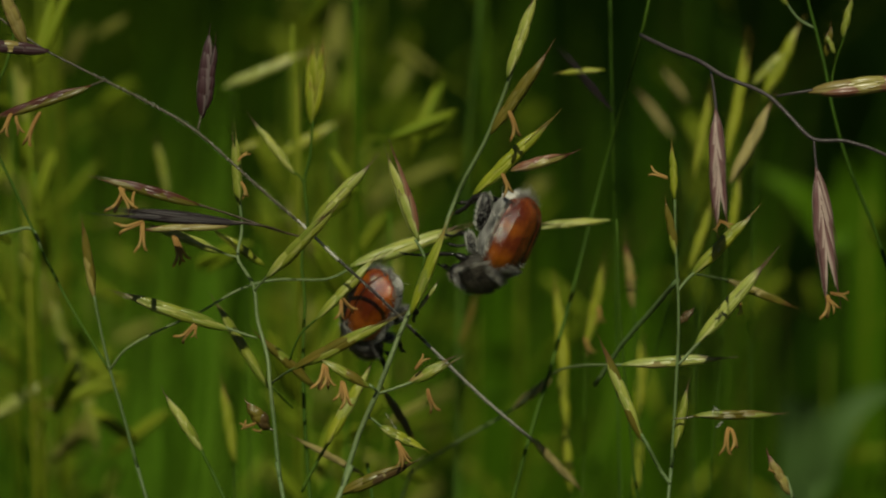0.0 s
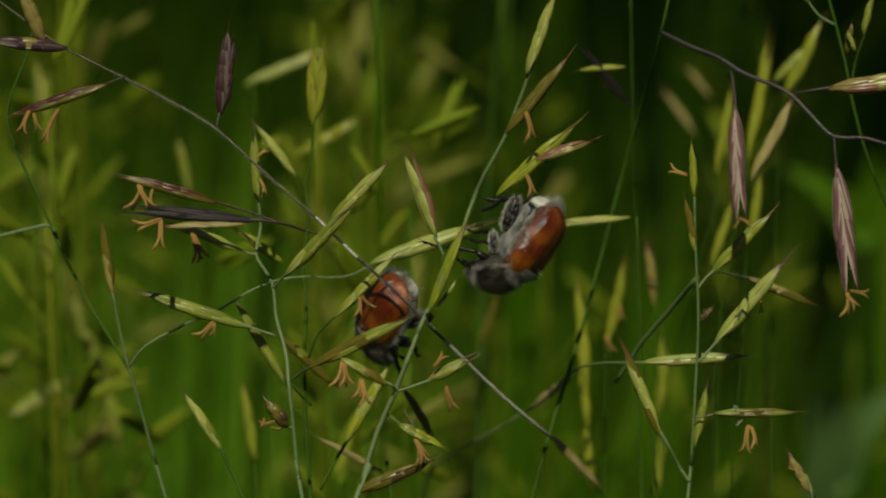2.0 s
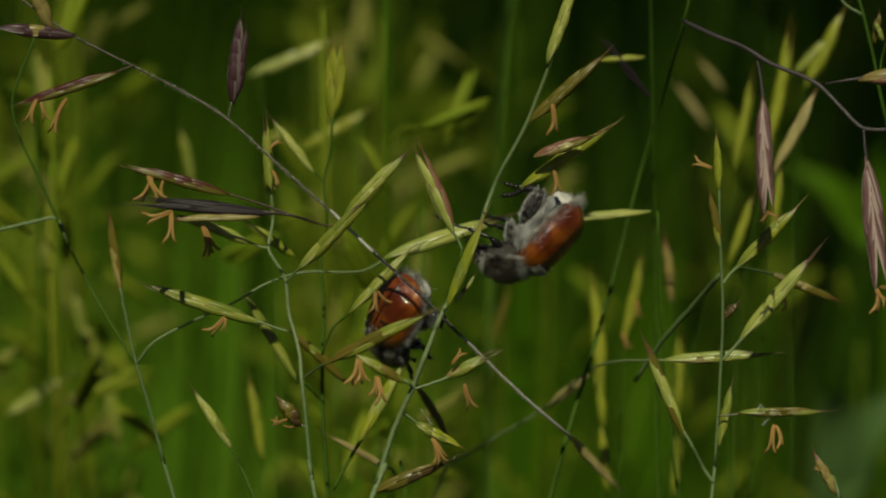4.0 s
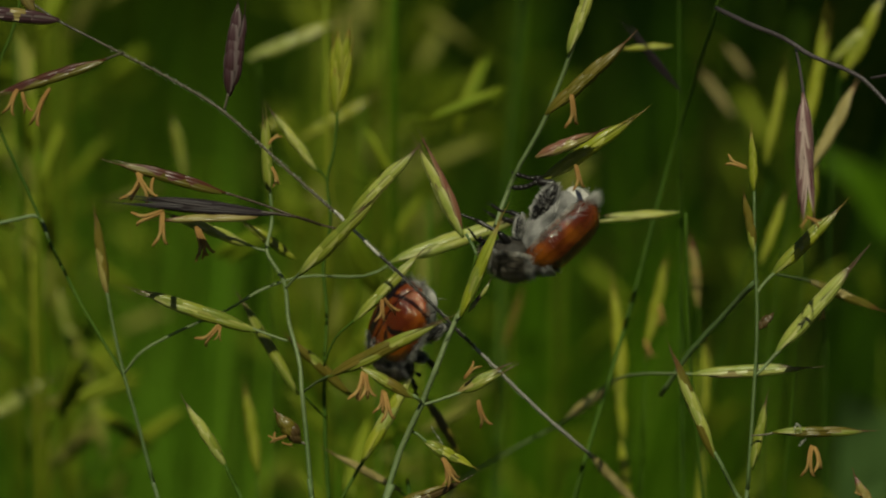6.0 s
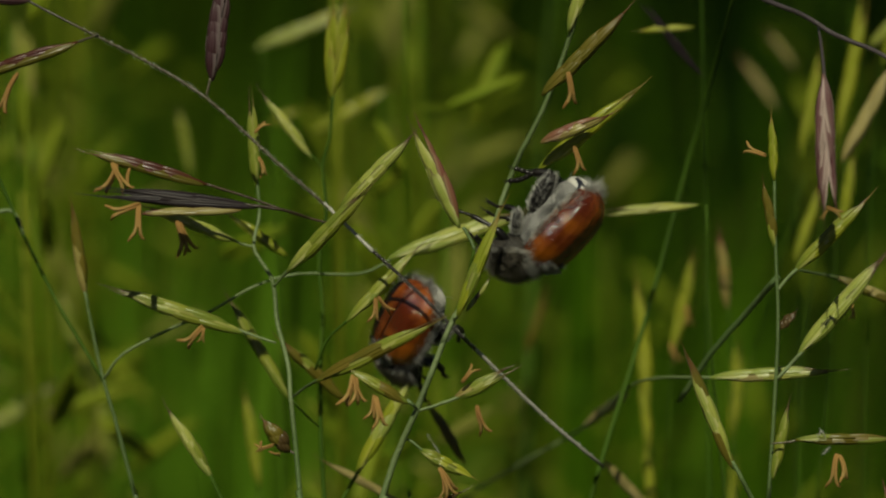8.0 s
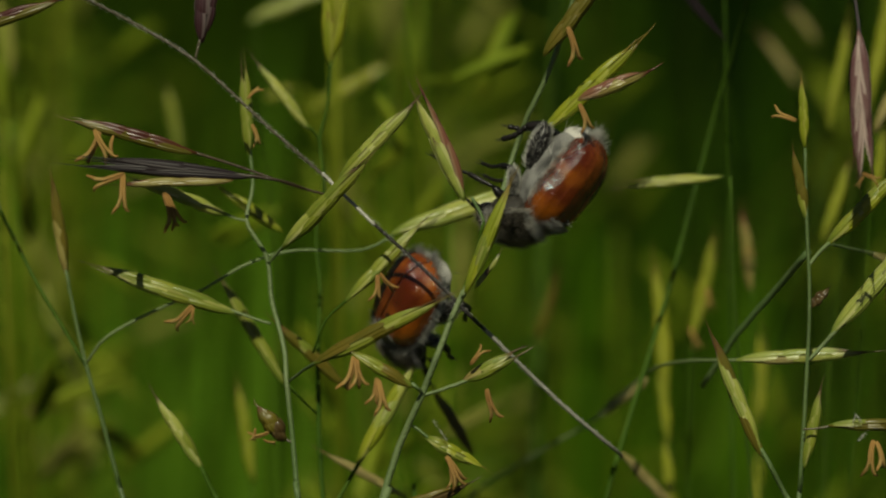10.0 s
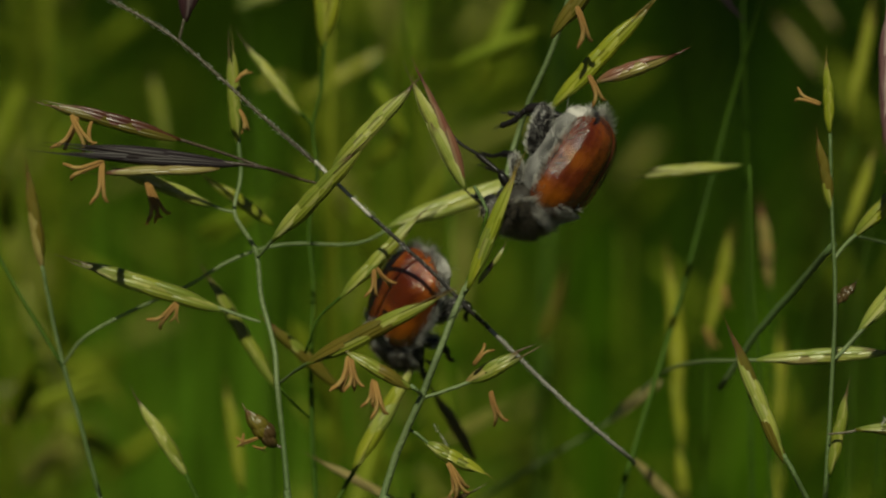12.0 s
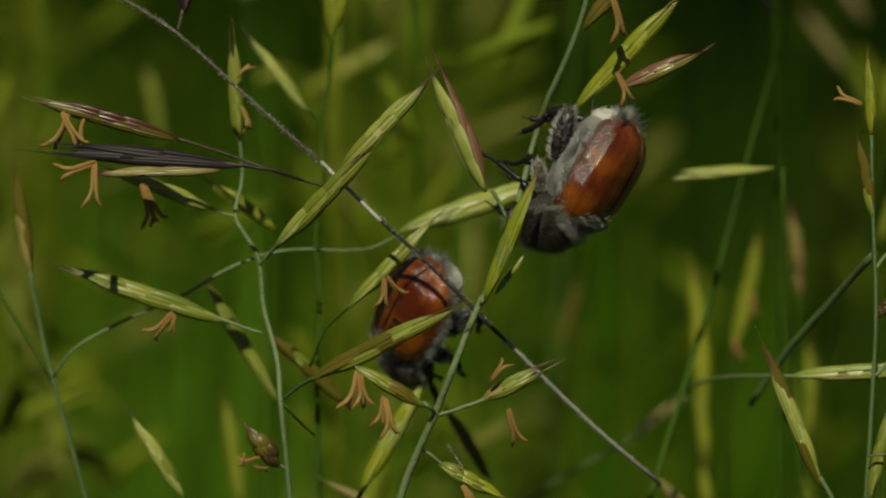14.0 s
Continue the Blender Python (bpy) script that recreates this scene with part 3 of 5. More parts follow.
# ---- the dusky panicle: a culm with two long drooping branches ----
def build_dusky_panicle():
    p = plant("grass_panicle", "tall grass panicle with dusky branches and purple spikelets", "grass stalk", (10.1, -1.9, 594.7), "flowering grass stalks")
    stem(p, "culm", [(10.4, 7.4, 591.0), (12.3, 9.6, 597.6), (16.3, 19.0, 607.3), (19.9, 25.0, 619.2), (21.8, 23.4, 627.3), (23.3, 16.9, 636.6), (24.5, 17.7, 642.2)], 0.26, 0.15, CULM, True)
    stem(p, "branch", [(12.5, 6.7, 598.6), (11.9, 0.3, 601.6), (7.8, -0.5, 605.6), (3.3, -0.1, 610.1), (2.1, 0.3, 611.2)], 0.15, 0.145, SILVER, label="silvery grey branch with fine bristles")
    # This stretch is coloured dark in place of a shadow cast on it.
    stem(p, "branch", [(2.2, 0.3, 611.1), (0.8, -0.3, 612.7), (-0.4, 0.1, 613.9), (-2.4, 0.7, 615.8), (-4.7, 1.4, 617.8), (-6.1, 1.8, 619.0)], 0.145, 0.14, SHADE_STEM, label="stretch of the branch coloured black for the shade on it")
    stem(p, "branch", [(-6.0, 1.7, 618.9), (-7.2, 2.1, 620.0), (-9.2, 2.7, 621.9), (-9.9, 2.9, 622.6)], 0.14, 0.135, SILVER)
    stem(p, "branch", [(-9.2, 2.7, 621.9), (-14.2, 4.1, 626.1), (-19.4, 5.5, 630.6), (-24.1, 6.4, 633.3), (-29.0, 6.2, 636.0), (-33.5, 7.0, 638.2), (-36.5, 7.6, 640.2), (-40.0, 8.4, 642.7)], 0.125, 0.10, TWIG, label="brown-grey branch with fine bristles")
    stem(p, "branch", [(23.2, 15.0, 637.2), (25.3, 8.9, 637.6), (28.1, 5.6, 637.2), (30.4, 3.2, 636.3), (33.2, 0.9, 635.7), (34.6, -0.4, 635.1), (36.4, -1.9, 633.5), (38.2, -3.4, 632.1), (41.3, -3.5, 631.9), (45.0, -3.9, 630.6), (48.6, -4.6, 628.4)], 0.22, 0.15, VIOLET, label="violet-grey drooping branch")
    bristles(p, [(11.9, 0.3, 601.6), (7.8, -0.5, 605.6), (3.3, -0.1, 610.1), (-0.4, 0.1, 613.9), (-4.7, 1.4, 617.8), (-9.2, 2.7, 621.9), (-14.2, 4.1, 626.1), (-19.4, 5.5, 630.6), (-24.1, 6.4, 633.3), (-29.0, 6.2, 636.0)])
    stem(p, "pedicel", [(-19.3, 5.6, 630.6), (-19.0, 5.9, 631.8), (-18.7, 6.2, 632.7)], 0.1, 0.12, TWIG)
    spikelet(p, (-18.8, 6.0, 631.9), (-17.9, 8.5, 639.5), 2.2, PLUM, 9, 1, 14, 20, label="dark purple spikelet", stretch=0.34)
    spikelet(p, (-33.3, 7.0, 638.2), (-40.6, 6.2, 639.1), 1.9, PLUM, 6, 1, 6, label="dark dusky spikelet", second=BLUSH)
    spikelet(p, (-35.3, 7.1, 638.7), (-37.9, 8.0, 644.6), 1.9, BLUSH, 6, 1, 8, label="reddish pale spikelet")
    stem(p, "pedicel", [(-27.8, 6.1, 635.6), (-28.7, 5.0, 635.5), (-29.4, 3.0, 635.7)], 0.09, 0.12, TWIG)
    spikelet(p, (-29.2, 3.0, 635.8), (-38.0, 2.1, 633.0), 1.5, RED, 6, 0, 5, second=OLIVE, flush=-1, anthers=[((-36.4, 1.3, 633.7), (-37.2, 0.7, 631.7)), ((-36.0, 1.2, 633.5), (-35.7, 0.7, 631.8)), ((-33.7, 1.3, 633.8), (-35.4, 0.4, 631.0))], label="dark red spikelet with hanging orange anthers")
    stem(p, "pedicel", [(-8.9, 2.4, 620.9), (-12.1, 1.7, 622.0), (-15.6, 2.1, 623.2), (-19.8, 1.5, 624.8)], 0.09, 0.12, UMBER)
    spikelet(p, (-19.2, 1.5, 624.6), (-28.2, 2.3, 627.0), 1.55, RED, 7, 0, 5, second=OLIVE, flush=-1, anthers=[((-26.5, 1.1, 626.5), (-25.2, 0.3, 624.3)), ((-26.1, 1.0, 626.4), (-27.0, 0.3, 624.0)), ((-25.1, 0.9, 626.1), (-25.3, 0.4, 624.5))], label="dark red spikelet with hanging orange anthers")
    stem(p, "pedicel", [(-10.4, 2.5, 621.2), (-12.1, 0.8, 622.4), (-14.0, -0.0, 623.1), (-17.5, 0.1, 623.5)], 0.08, 0.16, UMBER)
    spikelet(p, (-15.0, -0.0, 623.2), (-27.8, 0.3, 624.3), 1.4, DUSK, 7, 1, 4, anthers=[((-24.2, -0.9, 623.7), (-26.7, -1.1, 623.1)), ((-24.3, -0.9, 623.7), (-24.5, -1.8, 621.0))], label="blackish purple spikelet with orange anthers", stretch=0.62)
    spikelet(p, (-16.4, -0.3, 623.0), (-24.6, -0.7, 622.9), 1.0, BLUSH, 5, 0, 4, label="cream bracts with pinkish stripes", second=OLIVE, stretch=0.5)
    stem(p, "pedicel", [(29.2, 5.3, 636.3), (29.2, 0.9, 635.7), (29.1, -3.6, 634.7)], 0.09, 0.13, VIOLET)
    spikelet(p, (29.0, -3.6, 634.9), (29.5, -7.0, 624.5), 1.6, PURPLE, 12, 1, 12, 15, anthers=[((29.2, -7.6, 625.6), (30.4, -7.8, 625.0)), ((29.3, -7.7, 625.4), (28.7, -7.9, 624.7))], label="purple spikelet with pale nerves, hanging", stretch=0.36)
    stem(p, "pedicel", [(38.2, -3.4, 632.1), (38.3, -3.9, 630.7), (38.5, -4.4, 629.2)], 0.09, 0.13, VIOLET)
    spikelet(p, (38.4, -4.3, 629.5), (39.6, -8.2, 617.5), 1.6, PURPLE, 12, 1, 12, -10, anthers=[((39.5, -8.8, 618.9), (41.2, -8.9, 618.6)), ((39.3, -8.8, 618.7), (39.1, -9.5, 616.6)), ((39.1, -8.9, 618.6), (40.1, -9.3, 617.3))], label="purple spikelet with pale nerves, hanging", stretch=0.36)
    stem(p, "pedicel", [(35.0, -0.3, 635.4), (36.5, -1.1, 635.9), (38.3, -1.1, 636.2)], 0.12, 0.14, VIOLET)
    spikelet(p, (38.0, -1.1, 636.0), (48.8, -0.8, 637.1), 2.4, BLUSH, 9, 1, 7, label="cream spikelet with reddish stripes", second=ROSE, stretch=0.44)
    spikelet(p, (12.8, 16.0, 595.5), (17.8, 17.0, 589.6), 1.3, STRAW, 5, 0, 4, label="brownish straw spikelet")


build_dusky_panicle()


# ---- the slender zigzag stalk ----
def build_zigzag_stalk():
    p = plant("grass_panicle", "slender zigzag grass stalk with pale green spikelets", "grass stalk", (-11.2, -4.7, 595.8), "flowering grass stalks")
    stem(p, "culm", [(-11.2, -4.7, 595.8), (-11.7, -3.8, 598.7), (-12.2, -2.2, 603.4), (-12.6, -1.0, 607.2), (-12.9, 0.9, 609.8), (-13.8, 2.8, 612.5), (-14.1, 3.8, 615.4), (-14.8, 4.2, 616.8), (-15.7, 4.7, 618.4), (-15.3, 6.4, 620.4), (-15.5, 7.4, 623.2)], 0.24, 0.13, STEM, True)
    spikelet(p, (-15.5, 7.2, 622.7), (-16.0, 9.3, 629.4), 1.35, GREEN, 6, 2, 6, anthers=[((-15.6, 7.5, 627.0), (-14.7, 7.8, 627.9)), ((-15.3, 6.9, 625.2), (-14.9, 6.4, 623.7))], label="green spikelet with small orange anthers")
    stem(p, "pedicel", [(-13.9, 2.3, 611.0), (-15.3, 2.5, 611.4), (-16.9, 2.6, 612.0)], 0.1, 0.12, STEM)
    spikelet(p, (-16.5, 2.6, 611.8), (-27.2, 3.7, 615.1), 1.75, PALE, 6, 1, 4.5, anthers=[((-19.7, 1.8, 612.6), (-21.3, 1.3, 611.0)), ((-19.6, 1.8, 612.5), (-19.9, 1.4, 611.3))], label="pale green striped spikelet with an orange anther", second=GREEN)
    stem(p, "pedicel", [(-15.6, 4.7, 618.3), (-16.5, 4.8, 618.5), (-17.5, 4.9, 618.9)], 0.09, 0.11, STEM)
    spikelet(p, (-17.2, 4.9, 618.8), (-23.9, 4.7, 621.6), 1.45, PALE, 5, 0, 5, anthers=[((-21.7, 3.5, 620.9), (-21.0, 2.6, 618.4)), ((-21.5, 3.4, 620.8), (-20.6, 2.7, 618.5))], label="pale green spikelet with orange anthers")
    stem(p, "pedicel", [(-14.1, 3.7, 615.3), (-13.2, 3.1, 616.5), (-12.4, 2.3, 617.5)], 0.1, 0.14, STEM)
    spikelet(p, (-12.8, 1.7, 617.2), (-6.4, 0.9, 624.3), 1.75, GREEN, 6, 0, 5, label="yellow-green spikelet", second=PALE)
    spikelet(p, (-8.5, 1.4, 622.6), (-2.8, 2.7, 628.4), 1.75, PALE, 6, 1, 5, label="pale spikelet with a dark tip", second=GREEN)
    stem(p, "pedicel", [(-12.4, -0.9, 607.6), (-11.3, -2.5, 609.0), (-10.1, -5.2, 610.6)], 0.1, 0.13, STEM)
    spikelet(p, (-10.2, -5.2, 610.5), (-0.8, -5.6, 615.7), 1.8, GREEN, 6, 2, 4.5, label="green spikelet with dark awns", second=OLIVE)
    stem(p, "pedicel", [(-12.4, -1.0, 607.2), (-11.5, -0.4, 605.9), (-10.5, 0.3, 604.6)], 0.1, 0.08, CULM)
    stem(p, "pedicel", [(-12.3, -2.3, 603.3), (-12.8, -2.2, 603.5), (-13.2, -2.1, 603.8)], 0.1, 0.12, TWIG)
    spikelet(p, (-12.7, -2.2, 603.4), (-14.9, -1.6, 606.0), 2.1, OLIVE, 5, 1, 12, anthers=[((-13.9, -3.0, 604.3), (-15.3, -3.1, 603.9)), ((-14.3, -3.2, 603.8), (-13.4, -3.3, 603.5)), ((-14.9, -2.9, 604.6), (-15.1, -3.2, 603.7))], label="withered brown spikelet with curled anthers", second=BROWN)


build_zigzag_stalk()


# ---- the stalk that carries the beetles ----
def build_beetle_stalk():
    p = plant("grass_panicle", "stout green grass stalk that the beetles cling to", "grass stalk", (-6.7, -8.4, 597.3), "flowering grass stalks")
    stem(p, "culm", [(-6.7, -8.4, 597.3), (-5.7, -7.7, 599.7), (-4.2, -6.2, 604.3), (-2.4, -5.9, 608.4), (-0.4, -4.3, 613.3), (0.6, -3.6, 615.5)], 0.32, 0.22, STEM, True)
    moving = {}
    moving["culm"] = stem(p, "upper_culm", [(0.5, -3.7, 615.2), (0.8, -3.5, 615.7), (3.0, 2.7, 618.6), (4.9, 6.2, 622.9), (6.1, 6.1, 625.8), (7.9, 6.1, 629.2), (9.5, 6.4, 633.2), (10.6, 6.4, 636.5), (11.2, 7.1, 638.7)], 0.22, 0.17, STEM)
    moving["top"] = spikelet(p, (10.1, 6.1, 635.6), (12.7, 7.5, 643.2), 1.6, PALE, 6, 0, 5, label="pale green spikelet at the top of the stalk")
    moving["upper"] = spikelet(p, (8.5, 4.5, 630.6), (15.5, 6.3, 636.3), 1.9, OLIVE, 6, 0, 4, anthers=[((10.6, 4.0, 632.4), (10.8, 3.2, 629.8))], label="olive brown spikelet with an orange anther")
    moving["purple"] = spikelet(p, (7.8, 3.4, 627.3), (13.4, 4.1, 629.3), 1.6, BLUSH, 6, 1, 6, label="purplish spikelet", second=ROSE, flush=-1)
    moving["green"] = spikelet(p, (7.6, 4.5, 624.1), (16.3, 6.2, 629.5), 1.9, YELLOW, 6, 1, 5, anthers=[((10.5, 1.1, 626.7), (10.7, 0.5, 624.7))], label="yellow-green spikelet with an orange anther", second=GREEN)
    stem(p, "pedicel", [(0.4, -3.7, 615.0), (1.4, -2.8, 617.8), (2.1, -3.0, 620.6)], 0.13, 0.13, CULM)
    stem(p, "pedicel", [(2.1, -3.0, 620.6), (1.8, -2.7, 621.3), (1.2, -2.4, 622.3)], 0.12, 0.14, STEM)
    moving["reddish"] = spikelet(p, (1.3, -2.5, 621.9), (-2.4, -0.0, 629.6), 1.75, PALE, 10, 1, 9, 25, stretch=0.44, label="green spikelet flushed red on one side", second=ROSE, flush=1)
    spikelet(p, (0.8, -4.5, 615.7), (4.0, -2.1, 623.2), 1.8, YELLOW, 5, 0, 2, label="olive green spikelet pressed to the stalk", second=GREEN, stretch=0.66)
    spikelet(p, (1.5, -3.5, 615.7), (3.3, -2.7, 618.1), 0.8, PALE, 2, 0, 3)
    stem(p, "pedicel", [(-2.5, -5.9, 608.2), (-0.8, -5.8, 608.7), (0.9, -5.6, 609.3)], 0.13, 0.14, STEM)
    spikelet(p, (0.6, -5.6, 609.2), (4.9, -4.9, 611.3), 1.5, GREEN, 6, 2, 9, anthers=[((1.1, -6.2, 610.7), (2.2, -5.8, 611.9)), ((2.3, -6.7, 609.0), (2.8, -7.4, 606.8))], label="small green spikelet with orange anthers", second=BLUSH, stretch=0.6)
    stem(p, "pedicel", [(-2.4, -5.9, 608.4), (-2.8, -6.7, 609.1), (-3.2, -6.6, 609.4)], 0.12, 0.16, STEM)
    spikelet(p, (-3.1, -6.7, 609.2), (-7.6, -5.9, 611.6), 1.5, GREEN, 4, 0, 5, anthers=[((-7.4, -6.9, 611.6), (-8.3, -7.7, 609.4)), ((-7.3, -7.0, 611.5), (-7.5, -7.6, 609.4)), ((-7.1, -7.0, 611.4), (-6.7, -7.6, 609.5)), ((-5.7, -7.4, 610.1), (-6.1, -8.0, 608.3)), ((-5.6, -7.5, 610.0), (-5.3, -8.2, 607.7))], label="green spikelet with tufts of orange anthers", second=OLIVE, stretch=0.7)
    stem(p, "pedicel", [(-3.5, -5.6, 605.9), (-2.7, -5.8, 605.5), (-1.9, -6.0, 604.8)], 0.1, 0.12, STEM)
    spikelet(p, (-2.2, -5.9, 604.9), (1.9, -6.6, 602.9), 1.5, GREEN, 5, 0, 8, anthers=[((-0.7, -7.3, 604.0), (0.6, -7.9, 602.1)), ((-0.5, -7.4, 603.8), (0.3, -8.0, 601.8)), ((-0.4, -7.6, 603.1), (-0.3, -8.0, 601.8))], label="green spikelet with orange anthers", second=YELLOW)
    stigma(p, (-1.1, -6.7, 605.7))
    spikelet(p, (-6.1, -7.9, 598.9), (1.2, -6.9, 601.9), 1.8, OLIVE, 6, 1, 6, second=BROWN, label="olive spikelet with dark bracts")
    stem(p, "pedicel", [(-9.8, 0.6, 595.9), (-8.6, 1.3, 598.1), (-7.3, 2.0, 600.2)], 0.16, 0.16, CULM)
    spikelet(p, (-7.5, 1.9, 599.9), (-3.1, 4.3, 607.5), 1.7, PALE, 6, 0, 5, label="pale straw spikelet", second=YELLOW)
    return moving


MOVING = build_beetle_stalk()


# ---- swaying stalk with an open yellow spikelet ----
def build_swaying_stalk():
    p = plant("grass_panicle", "thin swaying green stalk with an open yellow-green spikelet", "grass stalk", (-10.4, 5.5, 591.7), "flowering grass stalks")
    stem(p, "culm", [(-10.4, 5.5, 591.7), (-10.9, 8.1, 599.6), (-11.0, 10.0, 605.4), (-10.8, 11.6, 610.3), (-11.1, 12.9, 614.3), (-10.5, 14.0, 617.9), (-10.8, 15.2, 621.4), (-10.2, 16.0, 624.0), (-9.9, 17.1, 627.5)], 0.24, 0.12, CULM, True)
    spikelet(p, (-10.0, 17.0, 626.9), (-9.3, 19.5, 634.7), 1.9, YELLOW, 8, 1, 15, stretch=0.44, label="open yellow-green spikelet")
    stem(p, "pedicel", [(-10.8, 15.1, 621.3), (-11.2, 15.4, 622.0), (-11.9, 15.6, 622.6)], 0.08, 0.1, CULM)
    spikelet(p, (-11.7, 15.5, 622.3), (-15.8, 17.1, 627.4), 1.25, PALE, 5, 0, 5, label="slim pale spikelet")
    return p


SWAYING = build_swaying_stalk()


# ---- stalks to the right of the beetles ----
def build_right_stalks():
    p = plant("grass_panicle", "green grass stalk with striped pale spikelets", "grass stalk", (24.9, -6.6, 596.6), "flowering grass stalks")
    stem(p, "culm", [(24.9, -6.6, 596.6), (25.3, -5.3, 600.3), (25.8, -3.0, 607.4), (26.1, -0.9, 614.1), (25.9, 0.8, 619.3), (25.8, 2.6, 624.7)], 0.22, 0.12, MOSS, True)
    spikelet(p, (25.8, 2.5, 624.6), (25.6, 4.2, 629.6), 1.15, YELLOW, 5, 1, 5, anthers=[((25.1, 2.2, 626.7), (23.4, 2.4, 627.4))], label="small yellow-green spikelet with an anther")
    spikelet(p, (25.9, 0.9, 619.5), (25.0, 2.5, 624.4), 1.2, OLIVE, 5, 0, 6, label="small olive spikelet", second=GREEN)
    stem(p, "pedicel", [(26.0, -2.3, 609.6), (26.9, -2.0, 610.5), (28.2, -1.6, 611.9)], 0.14, 0.17, STEM)
    spikelet(p, (27.8, -1.7, 611.5), (34.6, 0.7, 619.0), 2.0, PALE, 7, 2, 4, label="pale straw-green striped spikelet with dark awns", stretch=0.55)
    stem(p, "pedicel", [(26.1, -0.1, 616.3), (26.8, 1.1, 616.8), (27.8, 2.3, 617.3)], 0.13, 0.15, STEM)
    spikelet(p, (27.6, 2.2, 617.1), (33.6, 4.1, 622.9), 1.75, YELLOW, 6, 1, 5, label="yellow-green spikelet", second=GREEN)
    stem(p, "pedicel", [(27.9, 4.1, 616.6), (29.8, 7.9, 615.0), (31.8, 10.6, 613.7)], 0.1, 0.12, STEM)
    spikelet(p, (31.4, 10.6, 613.8), (38.1, 9.8, 611.2), 1.25, OLIVE, 5, 0, 4, anthers=[((32.8, 9.9, 611.7), (32.9, 9.5, 610.5))], label="orange-olive spikelet", second=STRAW)
    spikelet(p, (25.7, -4.8, 602.1), (27.0, -2.9, 607.9), 1.3, GREEN, 5, 1, 5, label="green spikelet")
    spikelet(p, (26.2, -0.2, 613.0), (27.6, 0.3, 614.4), 1.3, BROWN, 4, 0, 12, label="withered brown spikelet")
    stem(p, "pedicel", [(25.5, -4.8, 605.1), (26.7, -4.8, 605.2), (27.8, -4.7, 605.4)], 0.07, 0.1, TWIG)
    spikelet(p, (27.5, -4.8, 605.4), (35.5, -4.7, 605.5), 1.35, OLIVE, 6, 0, 4, anthers=[((30.6, -6.0, 604.7), (30.2, -6.8, 602.2)), ((30.8, -6.0, 604.6), (31.1, -6.7, 602.7))], label="olive spikelet with hanging orange anthers", second=GREEN)
    stigma(p, (29.4, -5.5, 606.4), 0.6)
    stigma(p, (29.8, -5.9, 604.9), 0.4)
    stem(p, "branch", [(25.2, -5.8, 598.9), (24.2, -5.3, 600.3), (23.2, -5.7, 602.4), (22.4, -5.3, 603.8)], 0.2, 0.16, STEM)
    # Olive bracts imitate the shadow that crosses this pale spikelet.
    spikelet(p, (22.5, -5.4, 603.3), (18.7, -2.6, 612.0), 1.6, PALE, 6, 1, 4, label="pale spikelet with olive bracts put in for the shade on it", second=OLIVE, stretch=0.5)
    spikelet(p, (22.7, -4.4, 603.1), (19.9, -2.9, 607.9), 1.0, OLIVE, 3, 0, 4)
    stem(p, "branch", [(26.2, 2.1, 616.6), (24.2, 6.0, 612.5), (21.3, 8.7, 607.8), (18.9, 11.2, 602.8)], 0.26, 0.22, STEM)
    q = plant("grass_panicle", "blurred pale branch with a straw spikelet", "grass stalk", (-0.7, 27.0, 582.8), "flowering grass stalks")
    stem(q, "culm", [(-0.7, 27.0, 582.8), (0.9, 27.0, 587.6), (5.3, 26.0, 591.2), (11.5, 22.0, 596.6), (14.5, 17.0, 601.6), (16.8, 10.0, 605.2), (21.5, 2.4, 608.0)], 0.15, 0.12, STEM, True)
    spikelet(q, (21.1, 2.4, 608.0), (31.2, 1.7, 608.9), 1.55, PALE, 6, 1, 4, label="pale cream spikelet", second=STRAW)
    spikelet(q, (15.0, 23.0, 599.2), (10.8, 24.0, 595.4), 1.4, STRAW, 5, 0, 5, label="brownish spikelet")
    r = plant("grass_panicle", "short stalk with a reddish spikelet", "grass stalk", (37.2, -5.6, 596.2), "flowering grass stalks")
    stem(r, "culm", [(37.7, -6.1, 594.8), (37.0, -5.4, 596.9), (36.5, -5.0, 598.1)], 0.2, 0.15, STEM, True)
    spikelet(r, (36.6, -5.2, 597.6), (34.6, -4.0, 601.1), 1.6, BLUSH, 5, 0, 7, anthers=[((35.1, -5.5, 599.9), (34.5, -5.3, 600.3))], label="reddish spikelet")


build_right_stalks()


